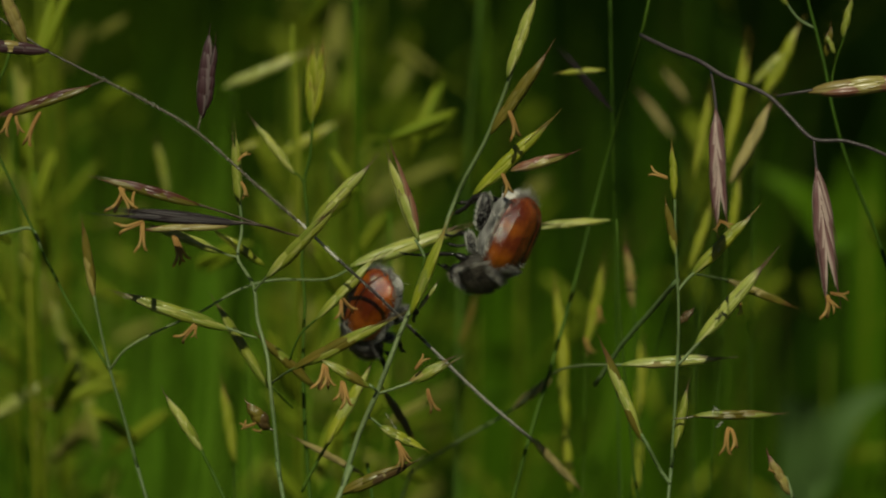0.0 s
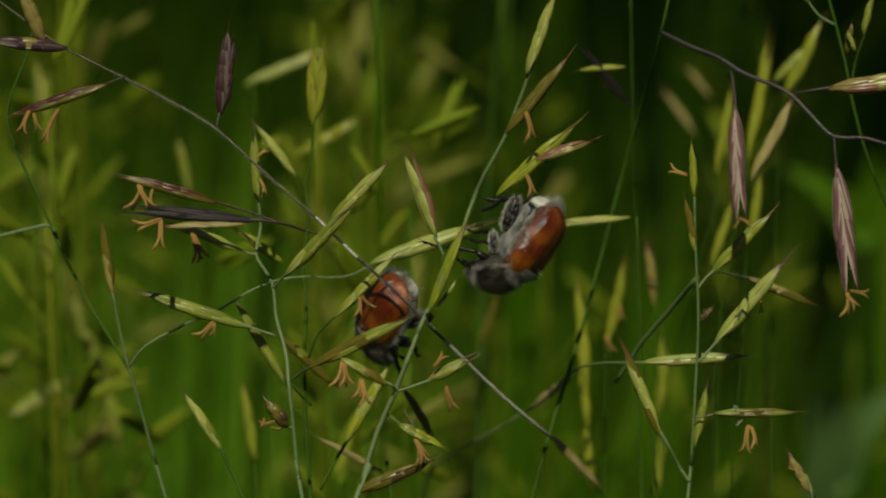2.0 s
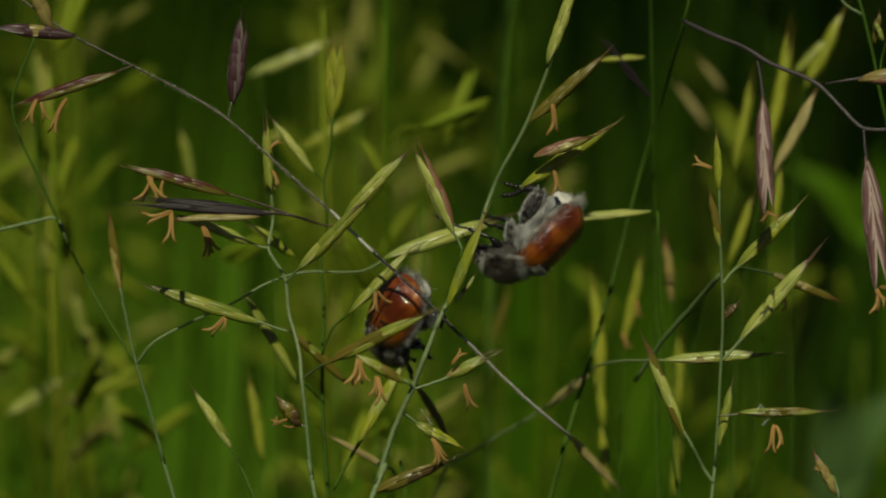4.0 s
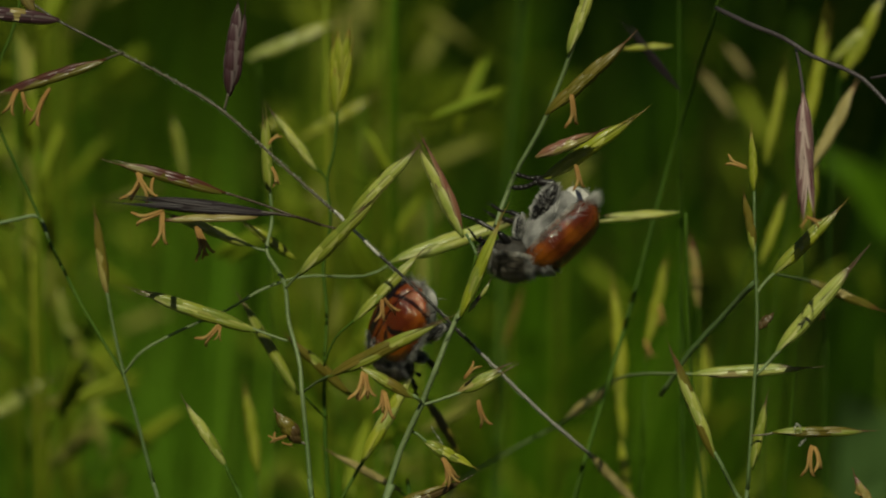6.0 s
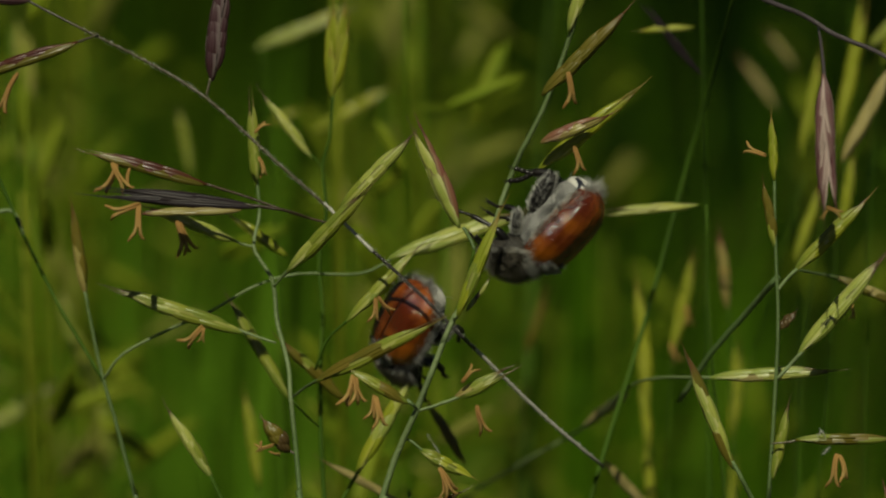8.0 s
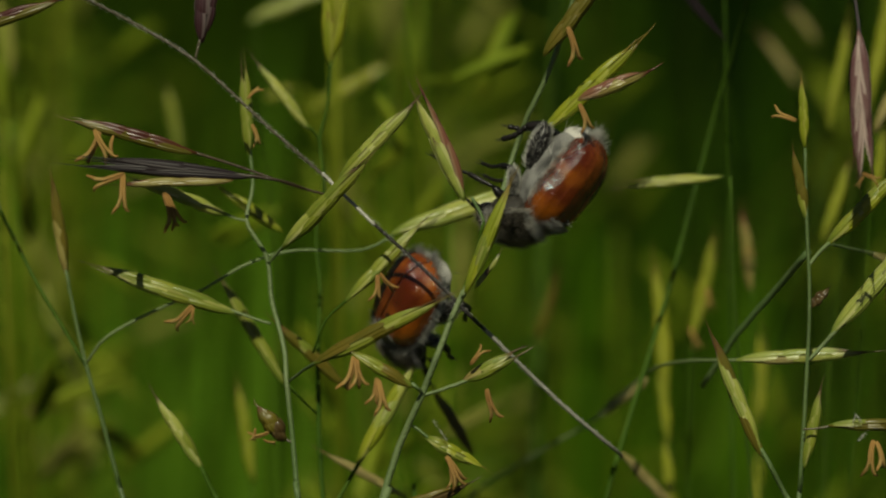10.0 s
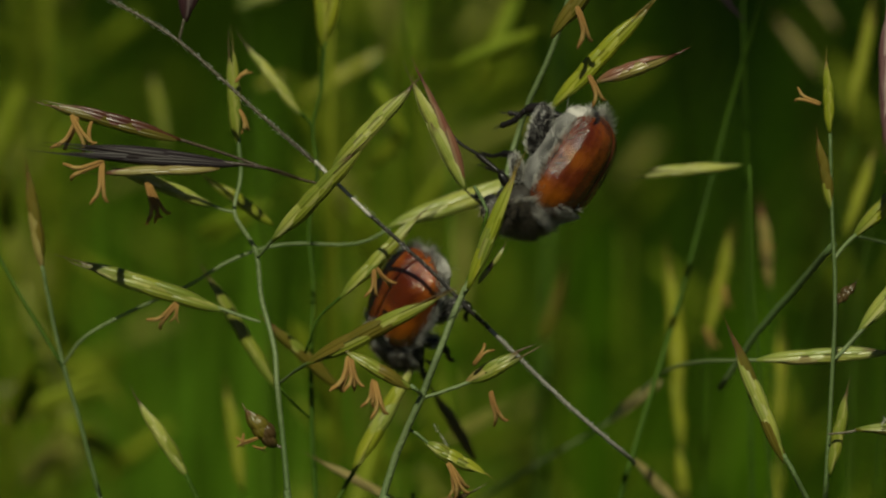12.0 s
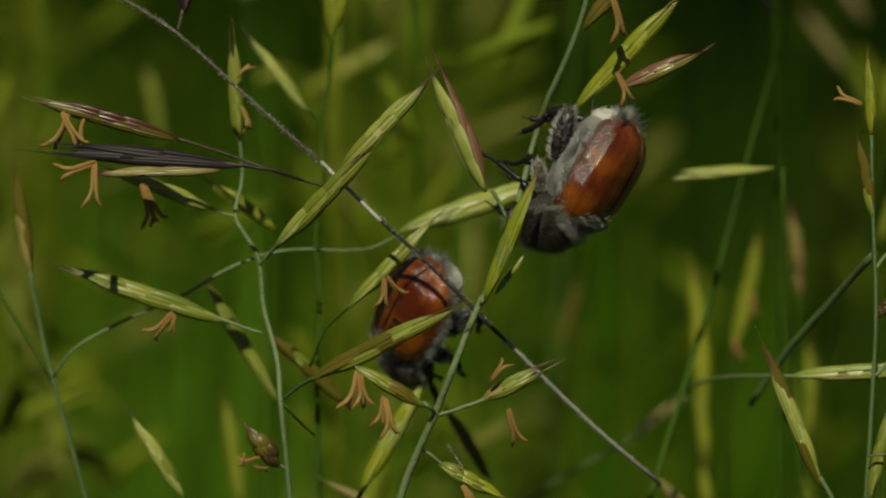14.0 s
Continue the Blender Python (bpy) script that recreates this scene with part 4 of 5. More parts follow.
# ---- stalks to the left ----
def build_left_stalks():
    p = plant("grass_panicle", "curved grass stalk with a brownish spikelet", "grass stalk", (-24.3, 0.9, 593.6), "flowering grass stalks")
    stem(p, "culm", [(-24.3, 0.9, 593.6), (-25.6, 2.3, 597.9), (-27.0, 3.9, 603.0), (-28.2, 5.2, 606.9), (-29.1, 6.5, 610.7), (-29.7, 7.4, 613.8)], 0.22, 0.13, MOSS, True)
    spikelet(p, (-29.6, 7.3, 613.4), (-30.8, 9.6, 620.6), 1.3, BLUSH, 6, 1, 5, label="brownish green spikelet", second=OLIVE)
    stem(p, "branch", [(-28.1, 5.1, 606.6), (-31.5, 7.8, 611.5), (-32.9, 9.5, 613.5), (-34.9, 10.7, 617.4), (-37.0, 12.2, 622.0), (-39.0, 13.6, 626.1), (-39.9, 14.6, 629.3), (-39.1, 15.5, 632.2), (-37.9, 16.5, 635.1), (-37.0, 17.7, 639.0)], 0.15, 0.13, CULM)
    stem(p, "branch", [(-34.9, 10.7, 617.4), (-35.8, 11.3, 619.2), (-38.0, 11.2, 618.9), (-41.6, 11.0, 618.1)], 0.16, 0.18, STEM)
    stem(p, "branch", [(-28.2, 5.2, 606.8), (-26.5, 4.9, 609.1), (-23.0, 5.5, 610.9), (-19.2, 6.0, 612.5), (-15.9, 6.6, 614.3), (-12.4, 7.8, 615.0), (-7.3, 8.8, 614.7), (-4.3, 10.2, 615.8)], 0.12, 0.10, STEM)
    spikelet(p, (-4.8, 9.2, 615.9), (6.7, 12.3, 619.0), 2.0, PALE, 6, 1, 5, label="large pale spikelet", second=YELLOW)
    spikelet(p, (-8.1, 1.9, 613.0), (-2.2, 4.8, 618.5), 1.5, GREEN, 5, 1, 4, label="green spikelet above a beetle", second=OLIVE, anthers=[((-5.6, 0.7, 615.5), (-4.7, 0.2, 614.1)), ((-5.8, 0.6, 615.4), (-6.0, 0.0, 613.6))])
    stem(p, "pedicel", [(-10.8, 2.6, 608.6), (-9.8, 2.4, 611.2), (-7.9, 2.0, 613.2)], 0.1, 0.12, CULM)
    q = plant("grass_panicle", "grass stalk with a pale green spikelet", "grass stalk", (-16.9, -1.0, 594.3), "flowering grass stalks")
    stem(q, "culm", [(-16.4, -1.1, 593.9), (-17.8, -0.1, 597.0), (-19.4, 1.0, 600.3)], 0.22, 0.16, CULM, True)
    spikelet(q, (-19.2, 0.9, 600.0), (-22.9, 2.6, 605.5), 1.5, PALE, 5, 1, 5, label="pale green spikelet", second=GREEN)
    s = plant("grass_panicle", "stalk with slim straw spikelets behind the beetles", "grass stalk", (-3.3, 7.4, 591.0), "flowering grass stalks")
    stem(s, "culm", [(-2.8, 7.4, 591.0), (-3.2, 8.2, 593.5), (-4.3, 7.7, 595.3)], 0.2, 0.14, CULM, True)
    spikelet(s, (-4.1, 7.7, 595.1), (-10.8, 7.0, 599.3), 1.0, STRAW, 5, 1, 3, label="slim straw-coloured spikelet")
    spikelet(s, (1.1, 11.5, 597.2), (-2.2, 13.2, 602.4), 1.3, OLIVE, 5, 1, 4, label="brownish spikelet")
    spikelet(s, (-13.4, 11.1, 615.5), (-18.2, 12.2, 618.7), 1.4, YELLOW, 5, 0, 4, label="yellow-green spikelet")
    spikelet(s, (-13.1, 7.5, 604.2), (-18.2, 10.0, 612.1), 1.4, GREEN, 6, 0, 4, label="green spikelet")
    spikelet(s, (-8.5, 6.5, 604.5), (-14.0, 7.2, 609.7), 1.5, OLIVE, 5, 0, 4, label="shaded olive spikelet", second=GREEN)


build_left_stalks()


# ---- stalks out of focus ----
def far_stalk(label, d, foot, items, material=CULM, radius=0.12):
    """A stalk behind the tuft, with spikelets (base, tip, width, material)."""
    p = plant("grass_panicle", label, "grass stalk", foot[0], "grass stalks out of focus")
    stem(p, "culm", foot, radius, radius * 0.6, material, True, sides=6)
    for base, tip, width, mat, *rest in items:
        spikelet(p, base, tip, width * 0.8, mat, 5, 0, 6, random.uniform(-20, 20), rest[0] if rest else ())
    return p


def build_far_stalks():
    far_stalk("blurred stalk with an orange-brown spikelet", 40, [(25.0, 29.7, 582.1), (24.4, 34.0, 595.1), (24.1, 36.4, 602.7)], [((24.1, 36.3, 602.2), (23.4, 38.4, 608.6), 1.6, BLUSH, [((23.4, 36.4, 605.9), (24.3, 36.3, 605.4))])])
    far_stalk("blurred yellow-green stalk with orange anthers", 40, [(18.6, 29.7, 582.1), (18.9, 32.6, 591.0), (19.1, 35.1, 598.5)], [((19.1, 34.9, 598.0), (21.1, 37.8, 606.8), 1.7, YELLOW, [((20.4, 35.4, 602.8), (20.6, 34.8, 601.0)), ((19.0, 34.4, 599.7), (19.6, 33.9, 598.0))])])
    far_stalk("blurred yellow-green stalk with several spikelets", 42, [(17.6, 31.6, 581.3), (17.5, 33.5, 587.1), (17.2, 35.7, 593.9)], [((17.2, 35.5, 593.4), (16.2, 38.9, 603.8), 2.2, YELLOW), ((17.3, 34.3, 589.7), (16.5, 36.2, 595.5), 1.8, YELLOW), ((17.6, 32.3, 583.4), (17.0, 34.3, 589.7), 1.8, YELLOW)])
    far_stalk("blurred yellow-green leaning stalk", 45, [(23.7, 34.4, 580.2), (24.8, 37.3, 589.2), (28.2, 41.4, 601.9), (31.2, 44.7, 612.0)], [((30.9, 45.2, 613.6), (32.8, 48.1, 622.6), 1.6, YELLOW), ((24.8, 37.3, 589.2), (25.3, 40.1, 597.7), 1.7, YELLOW), ((24.5, 34.9, 581.8), (25.1, 37.0, 588.2), 1.6, YELLOW)])
    far_stalk("blurred stalk with yellow-green spikelets", 40, [(30.0, 29.7, 582.1), (30.6, 34.7, 597.2), (32.2, 38.2, 608.2), (34.4, 41.6, 618.7)], [((33.9, 40.9, 616.6), (36.3, 44.9, 628.6), 1.9, YELLOW), ((30.0, 37.5, 606.1), (32.3, 39.6, 612.4), 1.8, YELLOW), ((34.1, 38.4, 608.7), (35.2, 40.4, 615.0), 1.7, YELLOW)])
    far_stalk("blurred straw spikelet on a stalk", 25, [(30.9, 20.4, 585.8), (32.1, 23.3, 601.2), (32.7, 25.1, 613.0), (33.3, 26.1, 619.4)], [((33.1, 26.0, 619.0), (37.3, 28.5, 626.7), 2.1, STRAW)])
    far_stalk("blurred stalk with broad yellow-green spikelets", 45, [(36.5, 34.4, 580.2), (36.8, 41.8, 603.0), (37.6, 46.9, 618.8), (38.4, 48.3, 623.1)], [((38.2, 47.8, 621.5), (42.1, 50.2, 628.9), 2.6, YELLOW), ((37.1, 48.2, 622.8), (40.4, 49.3, 626.3), 2.2, GREEN)])
    far_stalk("blurred greyish spikelets far behind", 75, [(32.6, 62.3, 569.1), (32.9, 70.2, 593.5), (31.4, 74.7, 607.1), (30.2, 75.8, 610.5)], [((31.7, 89.8, 605.0), (27.8, 91.4, 610.1), 1.3, STRAW), ((33.4, 91.0, 609.0), (30.6, 92.2, 612.5), 1.1, STRAW)])
    far_stalk("blurred dusky and yellow spikelets", 22, [(22.3, 24.2, 584.3), (22.0, 29.7, 601.3), (21.8, 31.4, 613.2), (21.4, 30.6, 623.6), (21.1, 32.9, 637.3)], [((20.3, 26.6, 630.6), (15.7, 26.5, 630.3), 1.1, YELLOW), ((21.1, 25.3, 626.7), (15.6, 27.4, 633.0), 0.8, DUSK)], CULM, 0.17)
    bare = far_stalk("blurred thick bare green stalk", 90, [(6.5, 76.3, 563.5), (6.8, 82.6, 582.9), (7.9, 89.2, 603.4), (9.6, 95.1, 621.6)], [], CULM, 0.4)
    stem(bare, "leaf_sheath", [(6.7, 80.7, 577.0), (6.8, 82.6, 582.9), (7.3, 86.0, 593.4)], 0.5, 0.42, CULM)
    far_stalk("blurred pale spikelet beside a thin stem", 14, [(23.3, 11.1, 589.5), (21.6, 14.6, 606.6), (21.1, 16.2, 618.2)], [((20.4, 15.3, 618.5), (12.7, 14.1, 618.2), 1.2, PALE)], CULM, 0.18)
    far_stalk("blurred pale straw spikelets on a stalk", 55, [(-16.4, 48.4, 574.6), (-16.6, 54.1, 598.9), (-17.4, 56.5, 612.5), (-17.9, 57.8, 619.9)], [((-19.4, 72.3, 616.1), (-10.6, 73.5, 619.6), 2.2, PALE), ((-14.1, 69.8, 608.4), (-6.8, 71.1, 612.4), 2.2, YELLOW), ((-17.9, 70.1, 609.4), (-15.6, 70.5, 610.5), 1.9, YELLOW), ((-25.6, 68.6, 604.6), (-26.8, 70.5, 610.5), 1.8, GREEN)])
    far_stalk("blurred pale leaning spikelets on a stalk", 80, [(-38.2, 67.0, 567.2), (-37.0, 68.3, 571.2), (-34.3, 69.4, 574.7)], [((-34.3, 69.2, 574.1), (-35.8, 72.0, 582.7), 2.3, GREEN), ((-38.2, 73.1, 586.2), (-39.2, 74.6, 590.7), 2.0, GREEN), ((-46.7, 70.4, 577.8), (-39.8, 71.8, 582.0), 2.6, PALE), ((-41.9, 70.8, 579.0), (-35.5, 71.3, 580.4), 2.0, OLIVE), ((-35.2, 71.3, 580.4), (-38.9, 73.9, 588.5), 2.4, GREEN)])
    far_stalk("blurred straw spikelet below a beetle", 50, [(5.4, 39.0, 578.4), (5.7, 42.0, 587.5), (6.2, 44.6, 595.5)], [((6.3, 53.9, 591.6), (8.4, 55.8, 597.7), 1.15, OLIVE)])
    far_stalk("blurred yellow-green spikelets low down", 40, [(-17.3, 29.7, 582.1), (-17.4, 30.9, 585.7), (-17.5, 31.9, 588.9)], [((-17.3, 31.4, 587.3), (-18.6, 34.0, 595.1), 2.0, YELLOW)])


build_far_stalks()


def build_corner_stalk():
    p = plant("grass_panicle", "thin green stalk with small half-open spikelets", "grass stalk", (51.4, 7.4, 591.1), "grass stalks out of focus")
    stem(p, "culm", [(51.4, 7.4, 591.1), (49.0, 10.7, 607.6), (46.6, 11.5, 616.6), (43.4, 12.0, 624.5), (41.8, 12.6, 629.7), (40.8, 14.2, 634.7), (39.3, 16.1, 640.4), (38.5, 17.1, 643.5)], 0.26, 0.13, CULM, True)
    stem(p, "pedicel", [(41.5, 13.2, 631.5), (41.8, 14.1, 634.1), (42.8, 14.1, 637.5), (43.3, 14.9, 640.1)], 0.1, 0.09, CULM)
    stem(p, "pedicel", [(39.9, 15.2, 637.8), (38.2, 15.6, 638.8), (36.6, 16.3, 641.2)], 0.14, 0.1, STEM)
    spikelet(p, (41.1, 14.4, 635.2), (41.5, 15.3, 638.0), 1.1, OLIVE, 4, 0, 8)
    spikelet(p, (42.6, 14.0, 637.2), (43.4, 15.2, 640.9), 1.1, GREEN, 4, 0, 8)
    spikelet(p, (41.8, 13.5, 635.7), (41.0, 14.1, 637.4), 0.9, GREEN, 3, 0, 8)
    spikelet(p, (37.4, 15.9, 639.9), (35.5, 16.8, 642.5), 1.1, GREEN, 4, 0, 8)


build_corner_stalk()


# ---- beetles ----
BM = 1.09 * MM      # their millimetre


def shell(name, material, x0, x1, wide, high, low, y0=-1.0, y1=1.0, power=2.3, rows=20, cols=16, nose=0.5, tail=0.5, thick=0.0, costae=0.0):
    """A domed body part from x0 to x1 (millimetres): wide to each side, high above and low below; y0..y1: the stretch of its arc."""
    verts, uvs, faces = [], [], []
    for i in range(rows + 1):
        s = i / rows
        x = x0 + (x1 - x0) * s
        k = max(0.0, 1 - abs(2 * s - 1) ** power)
        k = k ** (tail if s < 0.5 else nose)
        for j in range(cols + 1):
            a = math.pi * (0.5 - (y0 + (y1 - y0) * j / cols) * 0.5)
            cy, cz = math.cos(a), math.sin(a)
            cy = math.copysign(abs(cy) ** 0.86, cy)
            k2 = k * (1 + costae * math.cos(2 * math.pi * 3 * j / cols) * min(1.0, 4 * s * (1 - s)) * math.sin(math.pi * j / cols))
            verts.append((x * BM, cy * wide * k2 * BM, (cz ** 0.9 if cz > 0 else 0) * high * k2 * BM))
            uvs.append((j / cols, s))
    n = cols + 1
    for i in range(rows):
        for j in range(cols):
            a = i * n + j
            faces.append((a, a + n, a + n + 1, a + 1))
    if low:
        o = len(verts)
        for i in range(rows + 1):
            s = i / rows
            k = max(0.0, 1 - abs(2 * s - 1) ** power) ** (tail if s < 0.5 else nose)
            for j in range(cols + 1):
                a = math.pi * (1 - j / cols)
                verts.append(((x0 + (x1 - x0) * s) * BM, -math.cos(a) * wide * k * BM, -math.sin(a) * low * k * BM))
                uvs.append((0.5, s))
        for i in range(rows):
            for j in range(cols):
                a = o + i * n + j
                faces.append((a, a + 1, a + n + 1, a + n))
    if thick:
        o = len(verts)
        verts += [(v[0] * 0.985, v[1] * 0.97, v[2] - thick * BM) for v in verts[:(rows + 1) * n]]
        uvs += uvs[:(rows + 1) * n]
        for i in range(rows):
            for j in range(cols):
                a = o + i * n + j
                faces.append((a, a + 1, a + n + 1, a + n))
        for i in range(rows):
            for j in (0, cols):
                a = i * n + j
                faces.append((a, a + n, o + a + n, o + a) if j else (a + n, a, o + a, o + a + n))
    return mesh_of(name, verts, faces, material, uvs)


def fur(name, source, count, length, lay, material, keep=lambda c: True, thick=0.028, seed=1, bald=-1.0):
    """Short hairs on a mesh: thin four-sided spines, leaning towards lay."""
    rng = random.Random(seed)
    polys = [([source.vertices[i].co for i in q.vertices], q.normal.copy(), q.area) for q in source.polygons if keep(q.center / BM) and q.area > 0]
    weights = [q[2] for q in polys]
    verts, faces = [], []
    for corners, nrm, area in rng.choices(polys, weights, k=count):
        s, r = rng.random(), rng.random()
        spot = corners[0].lerp(corners[1], s).lerp(corners[-1].lerp(corners[2], s), r)
        tuft = noise.noise_vector(spot / (0.7 * BM))
        if tuft.x + 0.35 * rng.random() < bald:
            continue
        way = (nrm + Vector(lay) * rng.uniform(0.5, 1.2) + tuft * 0.95 + Vector((rng.uniform(-1, 1), rng.uniform(-1, 1), rng.uniform(-1, 1))) * 0.35).normalized()
        h = length * BM * rng.uniform(0.6, 1.25)
        side = way.cross(Vector((0.3, 0.7, 0.2))).normalized() * thick * BM
        up = way.cross(side)
        droop = Vector(lay) * h * 0.25
        o = len(verts)
        verts += [spot + side, spot - side * 0.5 + up * 0.87, spot - side * 0.5 - up * 0.87, spot + way * h * 0.6 + side * 0.6 + droop * 0.3, spot + way * h + droop]
        faces += [(o, o + 1, o + 3), (o + 1, o + 2, o + 3), (o + 2, o, o + 3), (o, o + 3, o + 4), (o + 1, o + 4, o + 3), (o + 2, o + 4, o + 3)]
    return mesh_of(name, verts, faces, material)


def limb(root, joints, radii, name="leg", label="", hairy=False, seed=3):
    """A leg through joints (millimetres): thigh, shin, and a foot of beads with claws."""
    p = [Vector(j) * BM for j in joints]

    def rod(a, b, r0, r1, bulge):
        line = [a.lerp(b, i / 8) for i in range(9)]
        return tube_data(line, lambda s: (r0 + (r1 - r0) * s + bulge * math.sin(math.pi * s)) * BM * (0.75 if s in (0, 1) else 1), 8)

    v, f, u = rod(p[0], p[1], radii[0] * 0.7, radii[0] * 0.6, radii[0] * 0.5)
    thigh = mesh_of("thigh", v, f, HORN, u)
    leg = part(name, thigh, root, label)
    if hairy:
        part("hair", fur("hair", thigh, 700, 0.32, (-0.6, 0, -0.3), WHITE_HAIR, thick=0.015, seed=seed), leg, "whitish hairs")
    v, f, u = rod(p[1], p[2], radii[1] * 0.8, radii[1] * 1.15, radii[1] * 0.15)
    for k in (0.35, 0.6, 0.85):      # spines of the shin
        q = p[1].lerp(p[2], k)
        w = (p[2] - p[1]).cross(Vector((0.3, 1, 0.5))).normalized() * radii[1] * 2.4 * BM + (p[2] - p[1]) * 0.08
        sv, sf, su = tube_data([q, q + w * 0.5, q + w], lambda s: 0.06 * BM * (1 - 0.8 * s), 4)
        o = len(v)
        v += sv
        u += su
        f += [tuple(o + i for i in g) for g in sf]
    part("shin", mesh_of("shin", v, f, HORN, u), leg)
    v, f, u = [], [], []
    line = spline([p[2], p[2].lerp(p[3], 0.5) + Vector((0.1, 0, 0.15)) * BM, p[3]], 12)
    sv, sf, su = tube_data(line, lambda s: radii[2] * BM * (0.75 + 0.35 * abs(math.sin(s * 5 * math.pi))), 7)
    v, f, u = list(sv), list(sf), list(su)
    for s in (-1, 1):
        e = (line[-1] - line[-3]).normalized()
        w = e.cross(Vector((0.2, 0.5, 0.8))).normalized() * s
        sv, sf, su = tube_data([line[-1], line[-1] + (e * 0.25 + w * 0.14) * BM, line[-1] + (e * 0.42 + w * 0.16 - Vector((0, 0, 0.15))) * BM], lambda q: 0.05 * BM * (1 - 0.7 * q), 4)
        o = len(v)
        v += sv
        u += su
        f += [tuple(o + i for i in g) for g in sf]
    part("foot", mesh_of("foot", v, f, HORN, u), leg)
    return leg


def build_beetle(label, legs, bald):
    """A hairy chafer, 11 mm long: x forward, z towards its back."""
    b = new("beetle")
    b.empty_display_size = 0.004
    tagged(b, label, "beetle", "beetles on the grass")
    body = shell("abdomen", BELLY, -5.35, 2.2, 2.66, 1.0, 2.3, power=2.6)
    ab = part("abdomen", body, b, "dark abdomen with dense whitish hair")
    part("hair", fur("hair", body, 9000, 0.85, (-0.5, 0, -0.15), WHITE_HAIR, lambda c: c.z < 0.45, thick=0.018, seed=5, bald=bald), ab, "whitish hair")
    py = shell("pygidium", PALE_SKIN, -5.3, -3.4, 2.0, 0.4, 1.8, power=2.2, rows=12, cols=12)
    pg = part("pygidium", py, b, "pale downy tip of the abdomen")
    part("hair", fur("hair", py, 3000, 0.5, (-0.7, 0, 0.0), WHITE_HAIR, thick=0.012, seed=6), pg, "pale down")
    for s in (-1, 1):
        arc = (0.010, 1.06) if s < 0 else (-1.06, -0.010)
        el = shell("wing_case", ELYTRA, -5.3, 2.25, 2.85, 2.4, 0, arc[0], arc[1], 3.3, 36, 30, 0.46, 0.58, 0.16, 0.010)
        we = part("wing_case", el, b, "glossy chestnut brown wing case")
        part("hair", fur("hair", el, 3200, 0.36, (-0.8, 0, 0), WHITE_HAIR, lambda c: (abs(c.y) > 2.4 and c.z < 0.2) or (c.x > 0.9 and abs(c.y) < 1.5) or c.x < -5.2, 0.010, 8 + s), we, "short grey hair")
    # the thorax hangs down steeply from the front of the wing cases
    bow = Matrix.Translation((1.85 * BM, 0, 0.15 * BM)) @ Matrix.Rotation(radians(50), 4, "Y") @ Matrix.Translation((-1.2 * BM, 0, -0.35 * BM))
    pr = shell("pronotum", SKIN, 0.6, 4.2, 2.5, 1.7, 1.5, power=2.6, tail=0.4, nose=0.55)
    pn = part("pronotum", pr, b, "dark pronotum with grey-brown hair", bow)
    part("hair", fur("hair", pr, 9000, 0.5, (-0.5, 0, 0.0), GREY_HAIR, thick=0.010, seed=11), pn, "grey-brown hair")
    part("fringe", fur("fringe", pr, 8000, 0.72, (-0.3, 0, 0.0), WHITE_HAIR, lambda c: c.x < 1.3 or c.x > 3.6 or c.z < 0.35, thick=0.012, seed=21), pn, "pale fringe of hair")
    sc = shell("scutellum", SKIN, 0.1, 1.2, 0.6, 2.48, 0, power=2.0, rows=8, cols=6, thick=0.1)
    sm = part("scutellum", sc, b)
    part("hair", fur("hair", sc, 160, 0.6, (-0.8, 0, 0.1), WHITE_HAIR, seed=12), sm)
    hd = shell("head", HORN, 4.3, 6.0, 1.25, 0.9, 0.85, power=2.6)
    h = part("head", hd, b, "small black head", bow @ Matrix.Translation((3.75 * BM, 0, -0.15 * BM)) @ Matrix.Rotation(radians(16), 4, "Y") @ Matrix.Translation((-4.6 * BM, 0, 0)))
    part("hair", fur("hair", hd, 420, 0.45, (-0.4, 0, 0.2), GREY_HAIR, seed=13), h)
    for s in (-1, 1):
        eye = shell("eye", HORN, 4.75, 5.45, 0.32, 0.34, 0.34, power=2.0, rows=8, cols=8)
        part("eye", eye, h, "shiny black eye", Matrix.Translation((0, s * 1.14 * BM, 0.1 * BM)))
        line = spline([Vector(q) * BM for q in ((5.3, s * 0.95, -0.2), (5.6, s * 1.45, -0.3), (6.0, s * 1.7, -0.4))], 4)
        v, f, u = tube_data(line, lambda q: (0.08 + 0.16 * q ** 3) * BM, 6)
        part("antenna", mesh_of("antenna", v, f, HORN, u), h, "short clubbed antenna")
    for joints, radii, hairy in legs:
        limb(b, joints, radii, "leg", "black jointed leg", hairy, len(b.children))
    return b


